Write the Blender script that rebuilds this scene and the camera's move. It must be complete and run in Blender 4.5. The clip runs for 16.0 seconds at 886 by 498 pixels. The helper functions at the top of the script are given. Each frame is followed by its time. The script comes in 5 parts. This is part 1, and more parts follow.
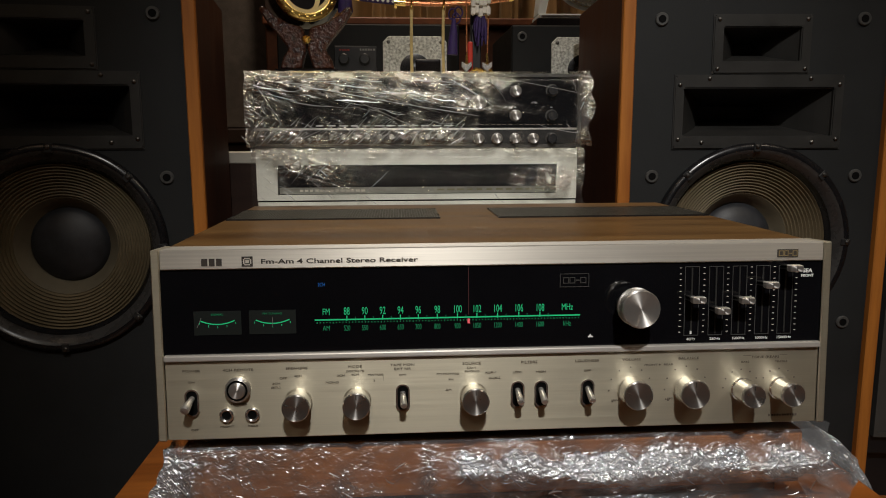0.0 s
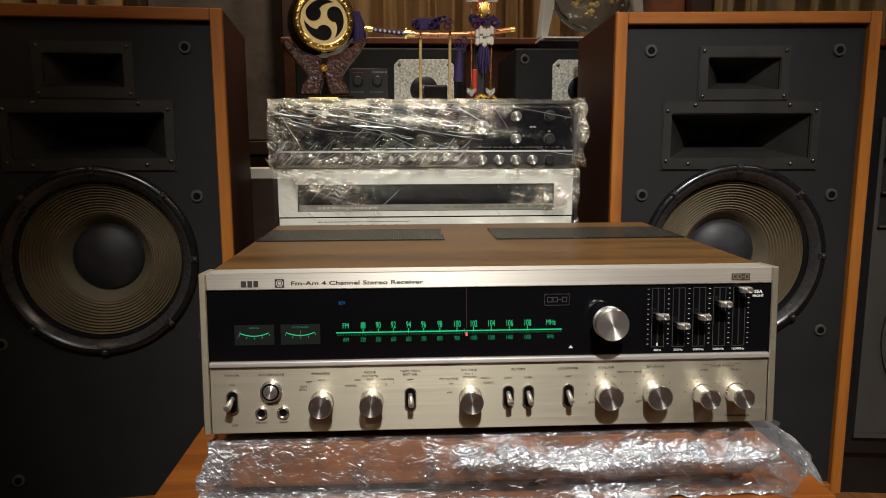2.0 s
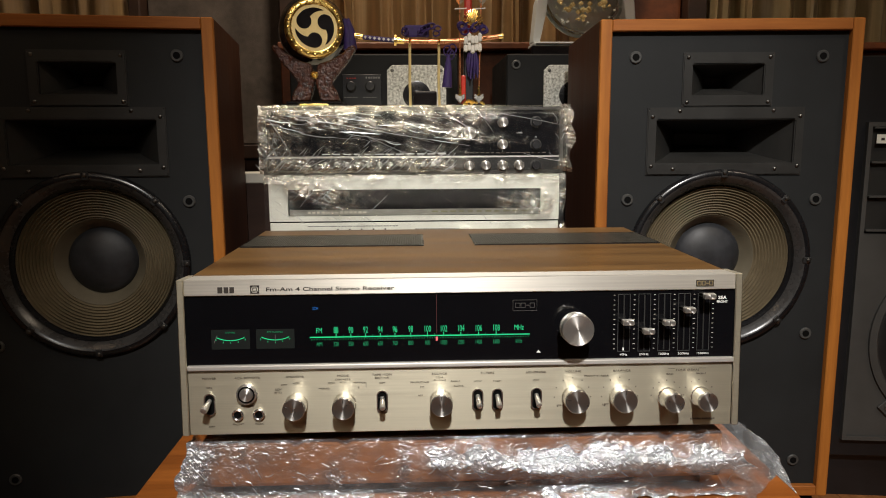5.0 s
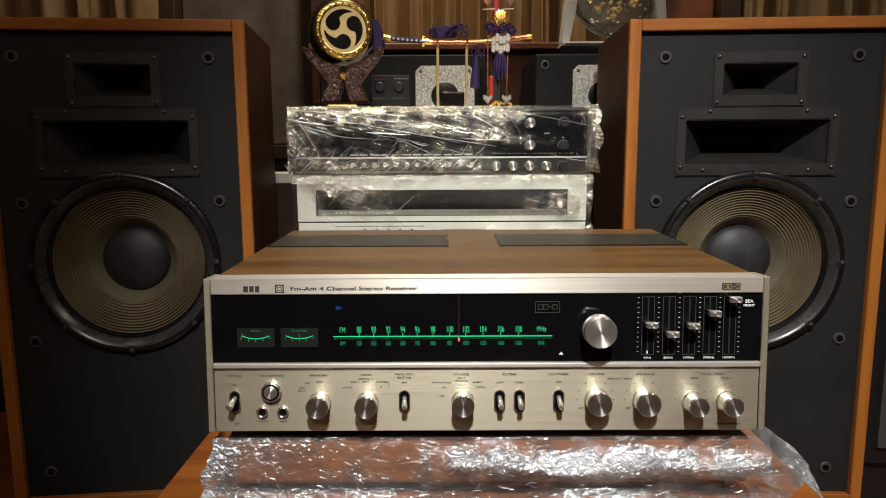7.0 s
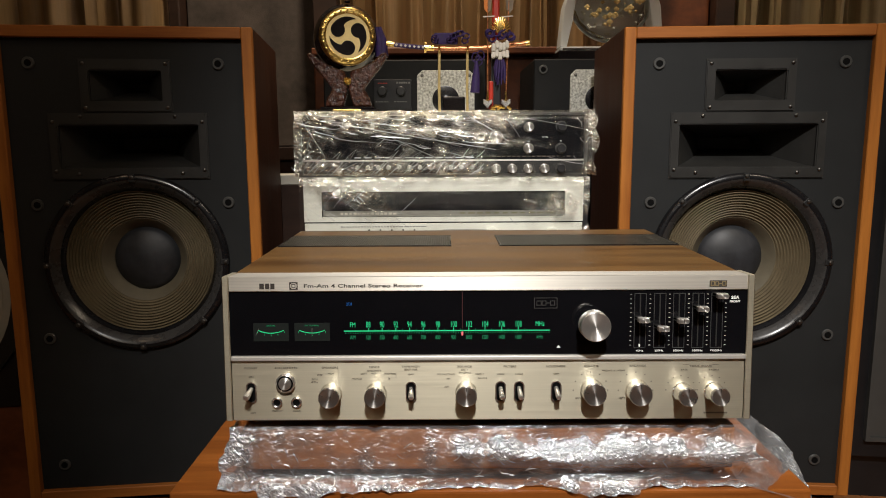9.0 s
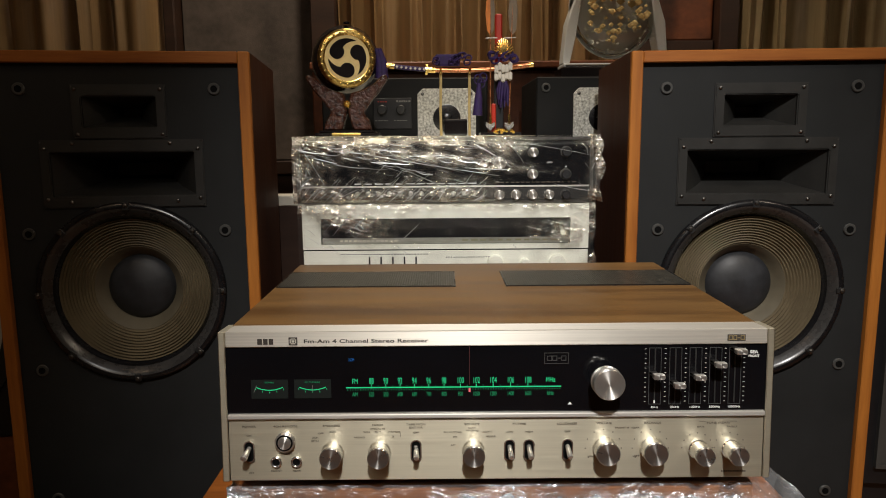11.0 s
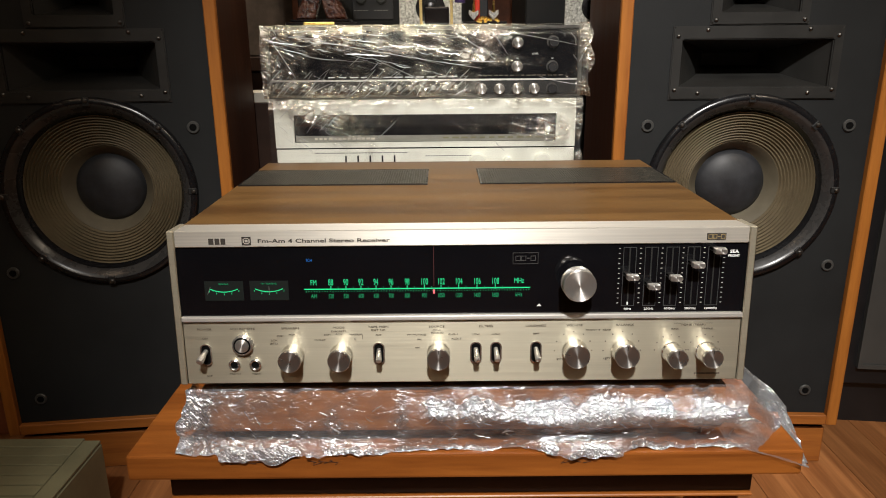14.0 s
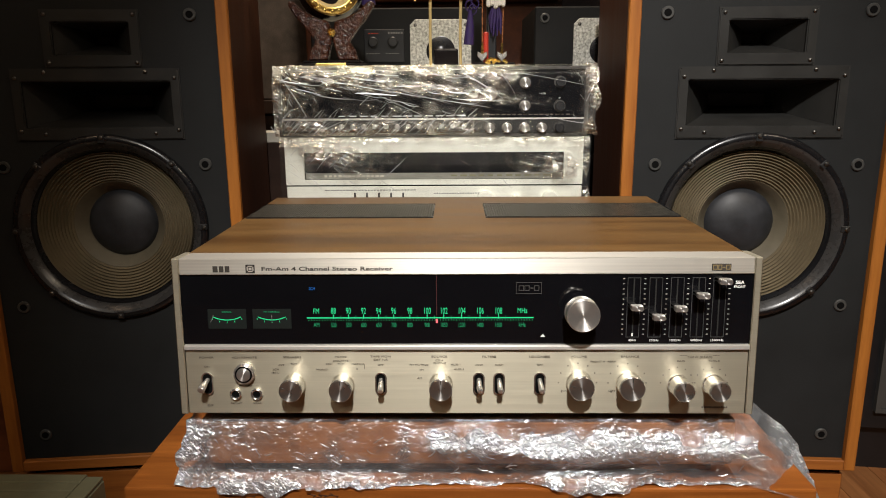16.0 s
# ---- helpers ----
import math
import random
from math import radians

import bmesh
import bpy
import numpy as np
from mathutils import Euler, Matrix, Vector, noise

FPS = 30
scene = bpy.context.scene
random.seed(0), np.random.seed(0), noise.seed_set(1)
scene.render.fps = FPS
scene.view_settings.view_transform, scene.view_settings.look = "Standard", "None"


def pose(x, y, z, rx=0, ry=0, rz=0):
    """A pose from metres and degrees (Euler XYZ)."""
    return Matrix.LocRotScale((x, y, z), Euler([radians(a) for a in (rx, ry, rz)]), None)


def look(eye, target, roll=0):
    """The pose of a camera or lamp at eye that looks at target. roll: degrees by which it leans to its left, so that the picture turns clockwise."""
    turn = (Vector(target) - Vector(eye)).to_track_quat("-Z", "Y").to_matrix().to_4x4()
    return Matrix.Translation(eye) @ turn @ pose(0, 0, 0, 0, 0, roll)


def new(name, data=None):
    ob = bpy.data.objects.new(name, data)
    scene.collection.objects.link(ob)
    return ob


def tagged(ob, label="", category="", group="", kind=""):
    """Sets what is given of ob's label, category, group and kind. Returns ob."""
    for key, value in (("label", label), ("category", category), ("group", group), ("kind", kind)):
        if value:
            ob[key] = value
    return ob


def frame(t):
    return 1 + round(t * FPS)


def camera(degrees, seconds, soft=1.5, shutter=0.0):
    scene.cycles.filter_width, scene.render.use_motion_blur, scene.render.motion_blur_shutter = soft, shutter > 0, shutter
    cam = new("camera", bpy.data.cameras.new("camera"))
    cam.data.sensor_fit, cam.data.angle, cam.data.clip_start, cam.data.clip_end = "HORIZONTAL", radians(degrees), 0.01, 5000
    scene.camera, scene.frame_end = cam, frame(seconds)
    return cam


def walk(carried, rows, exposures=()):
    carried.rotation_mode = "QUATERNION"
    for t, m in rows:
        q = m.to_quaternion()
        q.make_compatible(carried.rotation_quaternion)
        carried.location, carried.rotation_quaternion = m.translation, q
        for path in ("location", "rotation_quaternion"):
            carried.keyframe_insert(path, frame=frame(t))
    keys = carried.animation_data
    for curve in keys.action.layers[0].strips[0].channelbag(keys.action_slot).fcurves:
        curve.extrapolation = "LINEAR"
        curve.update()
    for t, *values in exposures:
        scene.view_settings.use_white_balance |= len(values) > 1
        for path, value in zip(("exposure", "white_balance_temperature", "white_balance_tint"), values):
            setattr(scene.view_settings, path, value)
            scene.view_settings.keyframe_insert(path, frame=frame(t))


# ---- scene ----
cam = camera(64.3, 16.0, soft=1.0)

PATH = [
    (0, (-0.082, -0.544, 0.701), (0.048, 1.427, 0.392), -0.2),
    (0.5, (-0.091, -0.567, 0.713), (0.02, 1.406, 0.403), -0.2),
    (1, (-0.082, -0.595, 0.727), (0.02, 1.378, 0.417), -0.2),
    (1.5, (-0.082, -0.621, 0.734), (0.019, 1.353, 0.425), -0.2),
    (2, (-0.08, -0.638, 0.738), (0.02, 1.335, 0.429), -0.2),
    (2.5, (-0.077, -0.645, 0.738), (0.022, 1.328, 0.427), -0.3),
    (3, (-0.073, -0.652, 0.74), (0.028, 1.321, 0.431), -0.3),
    (3.5, (-0.065, -0.658, 0.746), (0.035, 1.316, 0.436), -0.3),
    (6, (-0.041, -0.654, 0.747), (-0.004, 1.322, 0.441), -0.3),
    (6.5, (-0.041, -0.651, 0.747), (-0.032, 1.326, 0.441), -0.3),
    (7, (-0.038, -0.659, 0.748), (-0.047, 1.317, 0.441), -0.3),
    (7.5, (-0.036, -0.672, 0.749), (-0.046, 1.304, 0.442), -0.3),
    (8, (-0.035, -0.682, 0.751), (-0.044, 1.294, 0.443), -0.3),
    (8.5, (-0.039, -0.691, 0.753), (-0.044, 1.285, 0.445), -0.3),
    (9, (-0.044, -0.701, 0.754), (-0.048, 1.276, 0.447), -0.3),
    (11.5, (-0.052, -0.654, 0.809), (-0.048, 1.322, 0.497), -0.4),
    (12, (-0.051, -0.651, 0.81), (-0.047, 1.324, 0.492), -0.3),
    (12.1, (-0.051, -0.6505, 0.81), (-0.0468, 1.3195, 0.4696), -0.4),
    (12.2, (-0.051, -0.6489, 0.81), (-0.0462, 1.3051, 0.3979), -0.4),
    (12.3, (-0.051, -0.6472, 0.81), (-0.0455, 1.2902, 0.324), -0.4),
    (12.4, (-0.051, -0.6463, 0.81), (-0.0451, 1.2821, 0.2837), -0.4),
    (12.5, (-0.051, -0.646, 0.81), (-0.045, 1.279, 0.268), -0.4),
    (13, (-0.045, -0.635, 0.808), (-0.042, 1.281, 0.233), -0.5),
    (13.5, (-0.034, -0.626, 0.799), (-0.03, 1.289, 0.224), -0.4),
    (14, (-0.018, -0.621, 0.785), (-0.016, 1.294, 0.21), -0.5),
    (14.5, (-0.007, -0.62, 0.775), (-0.011, 1.297, 0.207), -0.4),
    (15, (-0.001, -0.615, 0.771), (-0.016, 1.313, 0.24), -0.4),
    (15.5, (-0.006, -0.62, 0.774), (-0.032, 1.32, 0.289), -0.4),
    (16, (-0.009, -0.625, 0.77), (-0.043, 1.324, 0.321), -0.4),
]
walk(cam, [(t, look(eye, target, roll)) for t, eye, target, roll in PATH],
     exposures=[(0, -0.92), (1.5, -0.66), (2.0, -0.35), (2.2, -0.25), (3.5, -0.12), (9, -0.12), (11.4, -0.30), (12, -0.30), (12.6, -0.04), (14.5, 0.08), (16, 0.06)])

# ---- light ----
world = bpy.data.worlds.new("night")
world.use_nodes = True
world.node_tree.nodes["Background"].inputs[0].default_value = (0.01, 0.009, 0.008, 1)
world.node_tree.nodes["Background"].inputs[1].default_value = 0.3
scene.world = world


def lamp(name, eye, target, size, watts, colour, spot=0.0):
    if spot:
        d = bpy.data.lights.new(name, "SPOT")
        d.spot_size, d.spot_blend, d.shadow_soft_size = radians(spot), 1.0, size
    else:
        d = bpy.data.lights.new(name, "AREA")
        d.shape, d.size = "DISK", size
    d.energy, d.color = watts, colour
    ob = new(name, d)
    ob.matrix_world = look(eye, target)
    return ob


WARM = (1.0, 0.83, 0.63)
NEUTRAL = (1.0, 0.965, 0.925)
lamp("key_light", (0.03, -1.52, 2.37), (0.165, 0.22, 0.64), 0.05, 362, NEUTRAL, 39)
# unseen lamps, added to brighten the back wall, both sides and the blacks
lamp("back_light", (-0.08, 1.10, 2.38), (-0.12, 1.66, 1.2), 0.10, 98, WARM, 124)
lamp("fill_light", (-1.25, -0.55, 2.36), (-1.0, 0.1, 0.0), 0.30, 2.4, (1.0, 0.70, 0.44))
lamp("fill_light", (1.45, -0.65, 2.36), (1.05, 0.4, 0.3), 0.30, 10, WARM)
lamp("fill_light", (-0.35, -2.35, 2.36), (-0.25, 0.3, 0.4), 0.50, 10.5, WARM)

# ---- materials ----


def material(name, colour, rough=0.5, metal=0.0, vary=0.15, scale=(8, 8, 8), bump=0.0, bump_scale=200.0, second=None, detail=6.0, coat=0.0, aniso=0.0, spec=0.5, obvary=0.0, rvary=0.1, brush=""):
    """A surface with two scales of variation, and fine relief."""
    m = bpy.data.materials.new(name)
    m.use_nodes = True
    n, l = m.node_tree.nodes, m.node_tree.links
    b = n["Principled BSDF"]
    b.inputs["Metallic"].default_value = metal
    b.inputs["Coat Weight"].default_value = coat
    b.inputs["Coat Roughness"].default_value = 0.15
    b.inputs["Anisotropic"].default_value = aniso
    b.inputs["Specular IOR Level"].default_value = spec
    if brush:
        tan = n.new("ShaderNodeTangent")
        tan.direction_type, tan.axis = ("UV_MAP", "Y") if brush == "flat" else ("RADIAL", "Y")
        l.new(tan.outputs[0], b.inputs["Tangent"])
        b.inputs["Anisotropic Rotation"].default_value = 0.0 if brush == "flat" else 0.25
    co = n.new("ShaderNodeTexCoord")
    mp = n.new("ShaderNodeMapping")
    mp.inputs["Scale"].default_value = scale
    l.new(co.outputs["Object"], mp.inputs["Vector"])
    a = n.new("ShaderNodeTexNoise")
    a.inputs["Scale"].default_value, a.inputs["Detail"].default_value = 1.0, detail
    l.new(mp.outputs[0], a.inputs["Vector"])
    fine = n.new("ShaderNodeTexNoise")
    fine.inputs["Scale"].default_value, fine.inputs["Detail"].default_value = 6.0, 4.0
    l.new(mp.outputs[0], fine.inputs["Vector"])
    add = n.new("ShaderNodeMath")
    add.operation = "MULTIPLY_ADD"
    add.inputs[1].default_value = 0.4
    l.new(fine.outputs["Fac"], add.inputs[0])
    l.new(a.outputs["Fac"], add.inputs[2])
    ramp = n.new("ShaderNodeMapRange")
    ramp.inputs["From Min"].default_value, ramp.inputs["From Max"].default_value = 0.45, 0.95
    l.new(add.outputs[0], ramp.inputs["Value"])
    mix = n.new("ShaderNodeMix")
    mix.data_type = "RGBA"
    low = second or tuple(c * (1 - vary) for c in colour)
    high = colour if second else tuple(min(1, c * (1 + vary)) for c in colour)
    mix.inputs["A"].default_value, mix.inputs["B"].default_value = (*low, 1), (*high, 1)
    l.new(ramp.outputs[0], mix.inputs["Factor"])
    out = mix.outputs["Result"]
    if obvary:
        info = n.new("ShaderNodeObjectInfo")
        mr = n.new("ShaderNodeMapRange")
        mr.inputs["To Min"].default_value, mr.inputs["To Max"].default_value = 1 - obvary, 1 + obvary
        l.new(info.outputs["Random"], mr.inputs["Value"])
        hsv = n.new("ShaderNodeHueSaturation")
        l.new(mr.outputs[0], hsv.inputs["Value"])
        l.new(out, hsv.inputs["Color"])
        out = hsv.outputs[0]
    l.new(out, b.inputs["Base Color"])
    rr = n.new("ShaderNodeMapRange")
    rr.inputs["To Min"].default_value, rr.inputs["To Max"].default_value = max(0.02, rough - rvary), rough + rvary
    l.new(add.outputs[0], rr.inputs["Value"])
    l.new(rr.outputs[0], b.inputs["Roughness"])
    if bump:
        bn = n.new("ShaderNodeTexNoise")
        bn.inputs["Scale"].default_value, bn.inputs["Detail"].default_value = bump_scale, 3.0
        l.new((mp if bump_scale < 20 else co).outputs[0 if bump_scale < 20 else 3], bn.inputs["Vector"])
        bp = n.new("ShaderNodeBump")
        bp.inputs["Strength"].default_value, bp.inputs["Distance"].default_value = bump, 0.001
        l.new(bn.outputs["Fac"], bp.inputs["Height"])
        l.new(bp.outputs[0], b.inputs["Normal"])
    return m


def glow(name, colour, strength):
    m = bpy.data.materials.new(name)
    m.use_nodes = True
    b = m.node_tree.nodes["Principled BSDF"]
    b.inputs["Base Color"].default_value = (*(c * 0.2 for c in colour), 1)
    b.inputs["Emission Color"].default_value = (*colour, 1)
    b.inputs["Emission Strength"].default_value = strength
    return m


def film_material(name, gloss, white, rough, stretch, turns, height, tint):
    """Clear plastic film: mostly see-through, with gloss on its creases, which run along one way."""
    m = bpy.data.materials.new(name)
    m.use_nodes = True
    n, l = m.node_tree.nodes, m.node_tree.links
    n.remove(n["Principled BSDF"])
    clear, shine, sheen, milk = n.new("ShaderNodeBsdfTransparent"), n.new("ShaderNodeBsdfGlossy"), n.new("ShaderNodeBsdfGlossy"), n.new("ShaderNodeBsdfDiffuse")
    clear.inputs[0].default_value = (0.97, 0.97, 0.97, 1)
    shine.inputs["Color"].default_value = sheen.inputs["Color"].default_value = (*tint, 1)
    shine.inputs["Roughness"].default_value, sheen.inputs["Roughness"].default_value = rough, rough * 3.0
    milk.inputs[0].default_value = (0.80, 0.83, 0.87, 1)
    co = n.new("ShaderNodeTexCoord")
    crease = n.new("ShaderNodeAttribute")
    crease.attribute_name = "crease"
    depth = n.new("ShaderNodeMapRange")
    depth.inputs["To Min"].default_value, depth.inputs["To Max"].default_value = 0.28, 1.0
    l.new(crease.outputs["Fac"], depth.inputs["Value"])
    last = None
    for k, (size, share, twist) in enumerate(zip((1.0, 1.6, 3.0), (1.0, 0.65, 0.20), turns)):
        turn, mp = n.new("ShaderNodeMapping"), n.new("ShaderNodeMapping")
        turn.inputs["Rotation"].default_value = (0, radians(twist), 0)
        mp.inputs["Scale"].default_value = [c * size for c in stretch]
        mp.inputs["Location"].default_value = (k * 3.7, k * 1.3, 0)
        l.new(co.outputs["Object"], turn.inputs["Vector"])
        l.new(turn.outputs[0], mp.inputs["Vector"])
        nz = n.new("ShaderNodeTexNoise")
        nz.inputs["Scale"].default_value, nz.inputs["Detail"].default_value, nz.inputs["Roughness"].default_value = 1.0, 0.6, 0.4
        nz.inputs["Distortion"].default_value = 1.6
        l.new(mp.outputs[0], nz.inputs["Vector"])
        sub, fold = n.new("ShaderNodeMath"), n.new("ShaderNodeMath")
        sub.operation, fold.operation = "SUBTRACT", "ABSOLUTE"
        sub.inputs[1].default_value = 0.5
        l.new(nz.outputs["Fac"], sub.inputs[0])
        l.new(sub.outputs[0], fold.inputs[0])
        bp = n.new("ShaderNodeBump")
        bp.inputs["Strength"].default_value, bp.inputs["Distance"].default_value = 1.0, height * share
        l.new(depth.outputs[0], bp.inputs["Strength"])
        l.new(fold.outputs[0], bp.inputs["Height"])
        if last:
            l.new(last.outputs[0], bp.inputs["Normal"])
        last = bp
    l.new(last.outputs[0], shine.inputs["Normal"])
    l.new(last.outputs[0], sheen.inputs["Normal"])
    both = n.new("ShaderNodeMixShader")
    both.inputs[0].default_value = 0.32
    l.new(shine.outputs[0], both.inputs[1])
    l.new(sheen.outputs[0], both.inputs[2])
    m1, m2 = n.new("ShaderNodeMixShader"), n.new("ShaderNodeMixShader")
    haze = n.new("ShaderNodeMapRange")
    haze.inputs["To Min"].default_value, haze.inputs["To Max"].default_value = white * 0.6, white * 2.0
    l.new(crease.outputs["Fac"], haze.inputs["Value"])
    l.new(haze.outputs[0], m2.inputs[0])
    patch = n.new("ShaderNodeTexNoise")
    patch.inputs["Scale"].default_value, patch.inputs["Detail"].default_value = 46.0, 2.0
    l.new(co.outputs["Object"], patch.inputs["Vector"])
    vary = n.new("ShaderNodeMapRange")
    vary.inputs["From Min"].default_value, vary.inputs["From Max"].default_value = 0.35, 0.65
    vary.inputs["To Min"].default_value, vary.inputs["To Max"].default_value = 0.15, 1.6
    l.new(patch.outputs["Fac"], vary.inputs["Value"])
    times = n.new("ShaderNodeMath")
    times.operation = "MULTIPLY"
    l.new(crease.outputs["Fac"], times.inputs[0])
    l.new(vary.outputs[0], times.inputs[1])
    share = n.new("ShaderNodeMapRange")
    share.inputs["To Min"].default_value, share.inputs["To Max"].default_value = gloss * 0.03, gloss * 2.1
    l.new(times.outputs[0], share.inputs["Value"])
    l.new(share.outputs[0], m1.inputs[0])
    l.new(clear.outputs[0], m1.inputs[1])
    l.new(both.outputs[0], m1.inputs[2])
    l.new(m1.outputs[0], m2.inputs[1])
    l.new(milk.outputs[0], m2.inputs[2])
    l.new(m2.outputs[0], n["Material Output"].inputs[0])
    return m


def pleat_material(name):
    """Film folded on itself: half clear, half soft gloss."""
    m = bpy.data.materials.new(name)
    m.use_nodes = True
    n, l = m.node_tree.nodes, m.node_tree.links
    n.remove(n["Principled BSDF"])
    clear, shine, mix = n.new("ShaderNodeBsdfTransparent"), n.new("ShaderNodeBsdfGlossy"), n.new("ShaderNodeMixShader")
    shine.inputs["Roughness"].default_value = 0.42
    shine.inputs["Color"].default_value = (1, 1, 1, 1)
    geo, share = n.new("ShaderNodeNewGeometry"), n.new("ShaderNodeMapRange")
    share.inputs["To Min"].default_value, share.inputs["To Max"].default_value = 0.03, 0.60
    l.new(geo.outputs["Random Per Island"], share.inputs["Value"])
    l.new(share.outputs[0], mix.inputs[0])
    l.new(clear.outputs[0], mix.inputs[1])
    l.new(shine.outputs[0], mix.inputs[2])
    l.new(mix.outputs[0], n["Material Output"].inputs[0])
    return m


def glass_material(name, tint=(1, 1, 1), rough=0.0):
    m = bpy.data.materials.new(name)
    m.use_nodes = True
    b = m.node_tree.nodes["Principled BSDF"]
    b.inputs["Base Color"].default_value = (*tint, 1)
    b.inputs["Transmission Weight"].default_value = 1.0
    b.inputs["Roughness"].default_value = rough
    b.inputs["IOR"].default_value = 1.45
    return m


M = {}
M["walnut"] = material("walnut_veneer", (0.205, 0.110, 0.035), 0.34, second=(0.085, 0.040, 0.013), scale=(3, 30, 30), bump=0.15, bump_scale=400, coat=0.04)
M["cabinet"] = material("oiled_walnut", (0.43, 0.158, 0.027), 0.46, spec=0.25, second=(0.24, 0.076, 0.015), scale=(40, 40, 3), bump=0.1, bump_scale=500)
# side panels: the same walnut with their shade put into the colour
M["cabinet_shaded"] = material("shaded_oiled_walnut", (0.062, 0.020, 0.008), 0.5, spec=0.25, second=(0.032, 0.010, 0.005), scale=(40, 40, 3), bump=0.1, bump_scale=500)
M["cabinet_h"] = material("oiled_walnut_crosswise", (0.41, 0.148, 0.029), 0.46, spec=0.25, second=(0.23, 0.070, 0.015), scale=(3, 40, 40), bump=0.1, bump_scale=500)
M["bench"] = material("honey_wood", (0.40, 0.128, 0.022), 0.31, second=(0.19, 0.054, 0.010), scale=(2.5, 34, 34), bump=0.12, bump_scale=300, spec=0.42)
M["dark_wood"] = material("dark_stained_wood", (0.045, 0.020, 0.011), 0.45, second=(0.022, 0.010, 0.006), scale=(4, 4, 30), bump=0.2)
M["red_wood"] = material("reddish_wood", (0.27, 0.085, 0.03), 0.45, second=(0.10, 0.03, 0.012), scale=(9, 9, 12), bump=0.2)
M["floor"] = material("plank_wood", (0.46, 0.195, 0.068), 0.34, second=(0.17, 0.058, 0.018), scale=(34, 1.6, 10), bump=0.15, bump_scale=300, obvary=0.22)
M["silver"] = material("brushed_aluminium", (0.70, 0.665, 0.59), 0.44, 0.74, 0.10, (4, 700, 700), aniso=0.85, rvary=0.06, brush="flat")
M["panel"] = material("champagne_brushed_aluminium", (0.64, 0.595, 0.465), 0.45, 0.97, 0.05, (6, 900, 900), aniso=0.65, rvary=0.07, brush="flat")
M["trim"] = material("polished_aluminium", (0.78, 0.75, 0.69), 0.34, 0.70, 0.06, (3, 500, 500), aniso=0.6, rvary=0.05, brush="flat")
M["knob"] = material("turned_aluminium", (0.76, 0.74, 0.70), 0.36, 0.90, 0.06, (60, 60, 60), aniso=0.9, rvary=0.05, brush="spun")
M["knob_face"] = material("spun_aluminium_face", (0.60, 0.585, 0.56), 0.27, 0.95, 0.06, (60, 60, 60), aniso=0.9, rvary=0.04, brush="spun")
M["knob_side"] = material("bright_fluted_aluminium", (0.97, 0.95, 0.91), 0.22, 1.0, 0.05, (60, 60, 60), rvary=0.05)
M["chrome"] = material("chrome", (0.82, 0.80, 0.77), 0.16, 0.95, 0.04, (40, 40, 40), rvary=0.04)
M["white_silver"] = material("pale_satin_aluminium", (0.86, 0.87, 0.77), 0.42, 0.15, 0.05, (3, 200, 200))
M["dial_silver"] = material("smoky_dial_silver", (0.36, 0.36, 0.31), 0.35, 0.5, 0.25, (9, 60, 60))
M["ink"] = material("dark_print", (0.035, 0.028, 0.022), 0.6, vary=0.1)
M["ink_soft"] = material("worn_brown_print", (0.10, 0.08, 0.06), 0.6, vary=0.2)
M["mesh_print"] = material("faint_grey_print", (0.045, 0.042, 0.038), 0.6, vary=0.1)
M["white_ink"] = material("white_print", (0.75, 0.75, 0.72), 0.6, vary=0.1)
M["black"] = material("black_plastic", (0.010, 0.010, 0.011), 0.35, vary=0.25, bump=0.05)
M["window"] = material("black_dial_glass", (0.004, 0.004, 0.005), 0.08, vary=0.2, scale=(5, 5, 5), rvary=0.03)
M["slot"] = material("dark_slot", (0.003, 0.003, 0.003), 0.7, vary=0.2, spec=0.08)
M["baffle"] = material("black_textured_baffle", (0.0142, 0.0153, 0.0157), 0.62, spec=0.25, vary=0.22, scale=(5, 5, 5), bump=0.25, bump_scale=900)
M["flange"] = material("black_moulded_plastic", (0.021, 0.0205, 0.019), 0.42, spec=0.4, vary=0.2, scale=(20, 20, 20), bump=0.12, bump_scale=700)
M["socket"] = material("dark_grey_socket_plastic", (0.055, 0.055, 0.052), 0.4, vary=0.2, scale=(40, 40, 40))
M["rubber"] = material("black_rubber", (0.012, 0.012, 0.012), 0.4, vary=0.25, scale=(30, 30, 30))
M["frame_black"] = material("glossy_black_frame", (0.007, 0.007, 0.008), 0.22, vary=0.25, scale=(30, 30, 30), spec=0.6)
M["shelf_black"] = material("dull_black_vinyl", (0.0095, 0.0095, 0.0095), 0.6, vary=0.25, spec=0.2, bump=0.08)
M["cone"] = material("treated_paper_cone", (0.108, 0.092, 0.060), 0.6, vary=0.22, scale=(14, 14, 14), bump=0.3, bump_scale=500)
M["pleat"] = material("coated_cloth_surround", (0.125, 0.098, 0.056), 0.55, vary=0.2, scale=(20, 20, 20), bump=0.2, bump_scale=800)
M["cap"] = material("dusty_black_dust_cap", (0.020, 0.021, 0.024), 0.5, vary=0.5, scale=(25, 25, 25), bump=0.1, bump_scale=600)
M["screw"] = material("dark_steel_screw", (0.16, 0.155, 0.145), 0.36, 1.0, 0.2, (200, 200, 200))
M["mesh"] = material("grey_steel_mesh", (0.185, 0.175, 0.145), 0.33, 0.85, 0.35, (100, 100, 100))
M["fabric"] = material("grey_wall_fabric", (0.088, 0.071, 0.061), 0.9, vary=0.45, scale=(9, 9, 9), bump=0.5, bump_scale=350)
M["curtain"] = material("gold_brown_satin", (0.41, 0.265, 0.125), 0.27, spec=0.9, vary=0.25, scale=(30, 30, 1.2), bump=0.1, bump_scale=600)
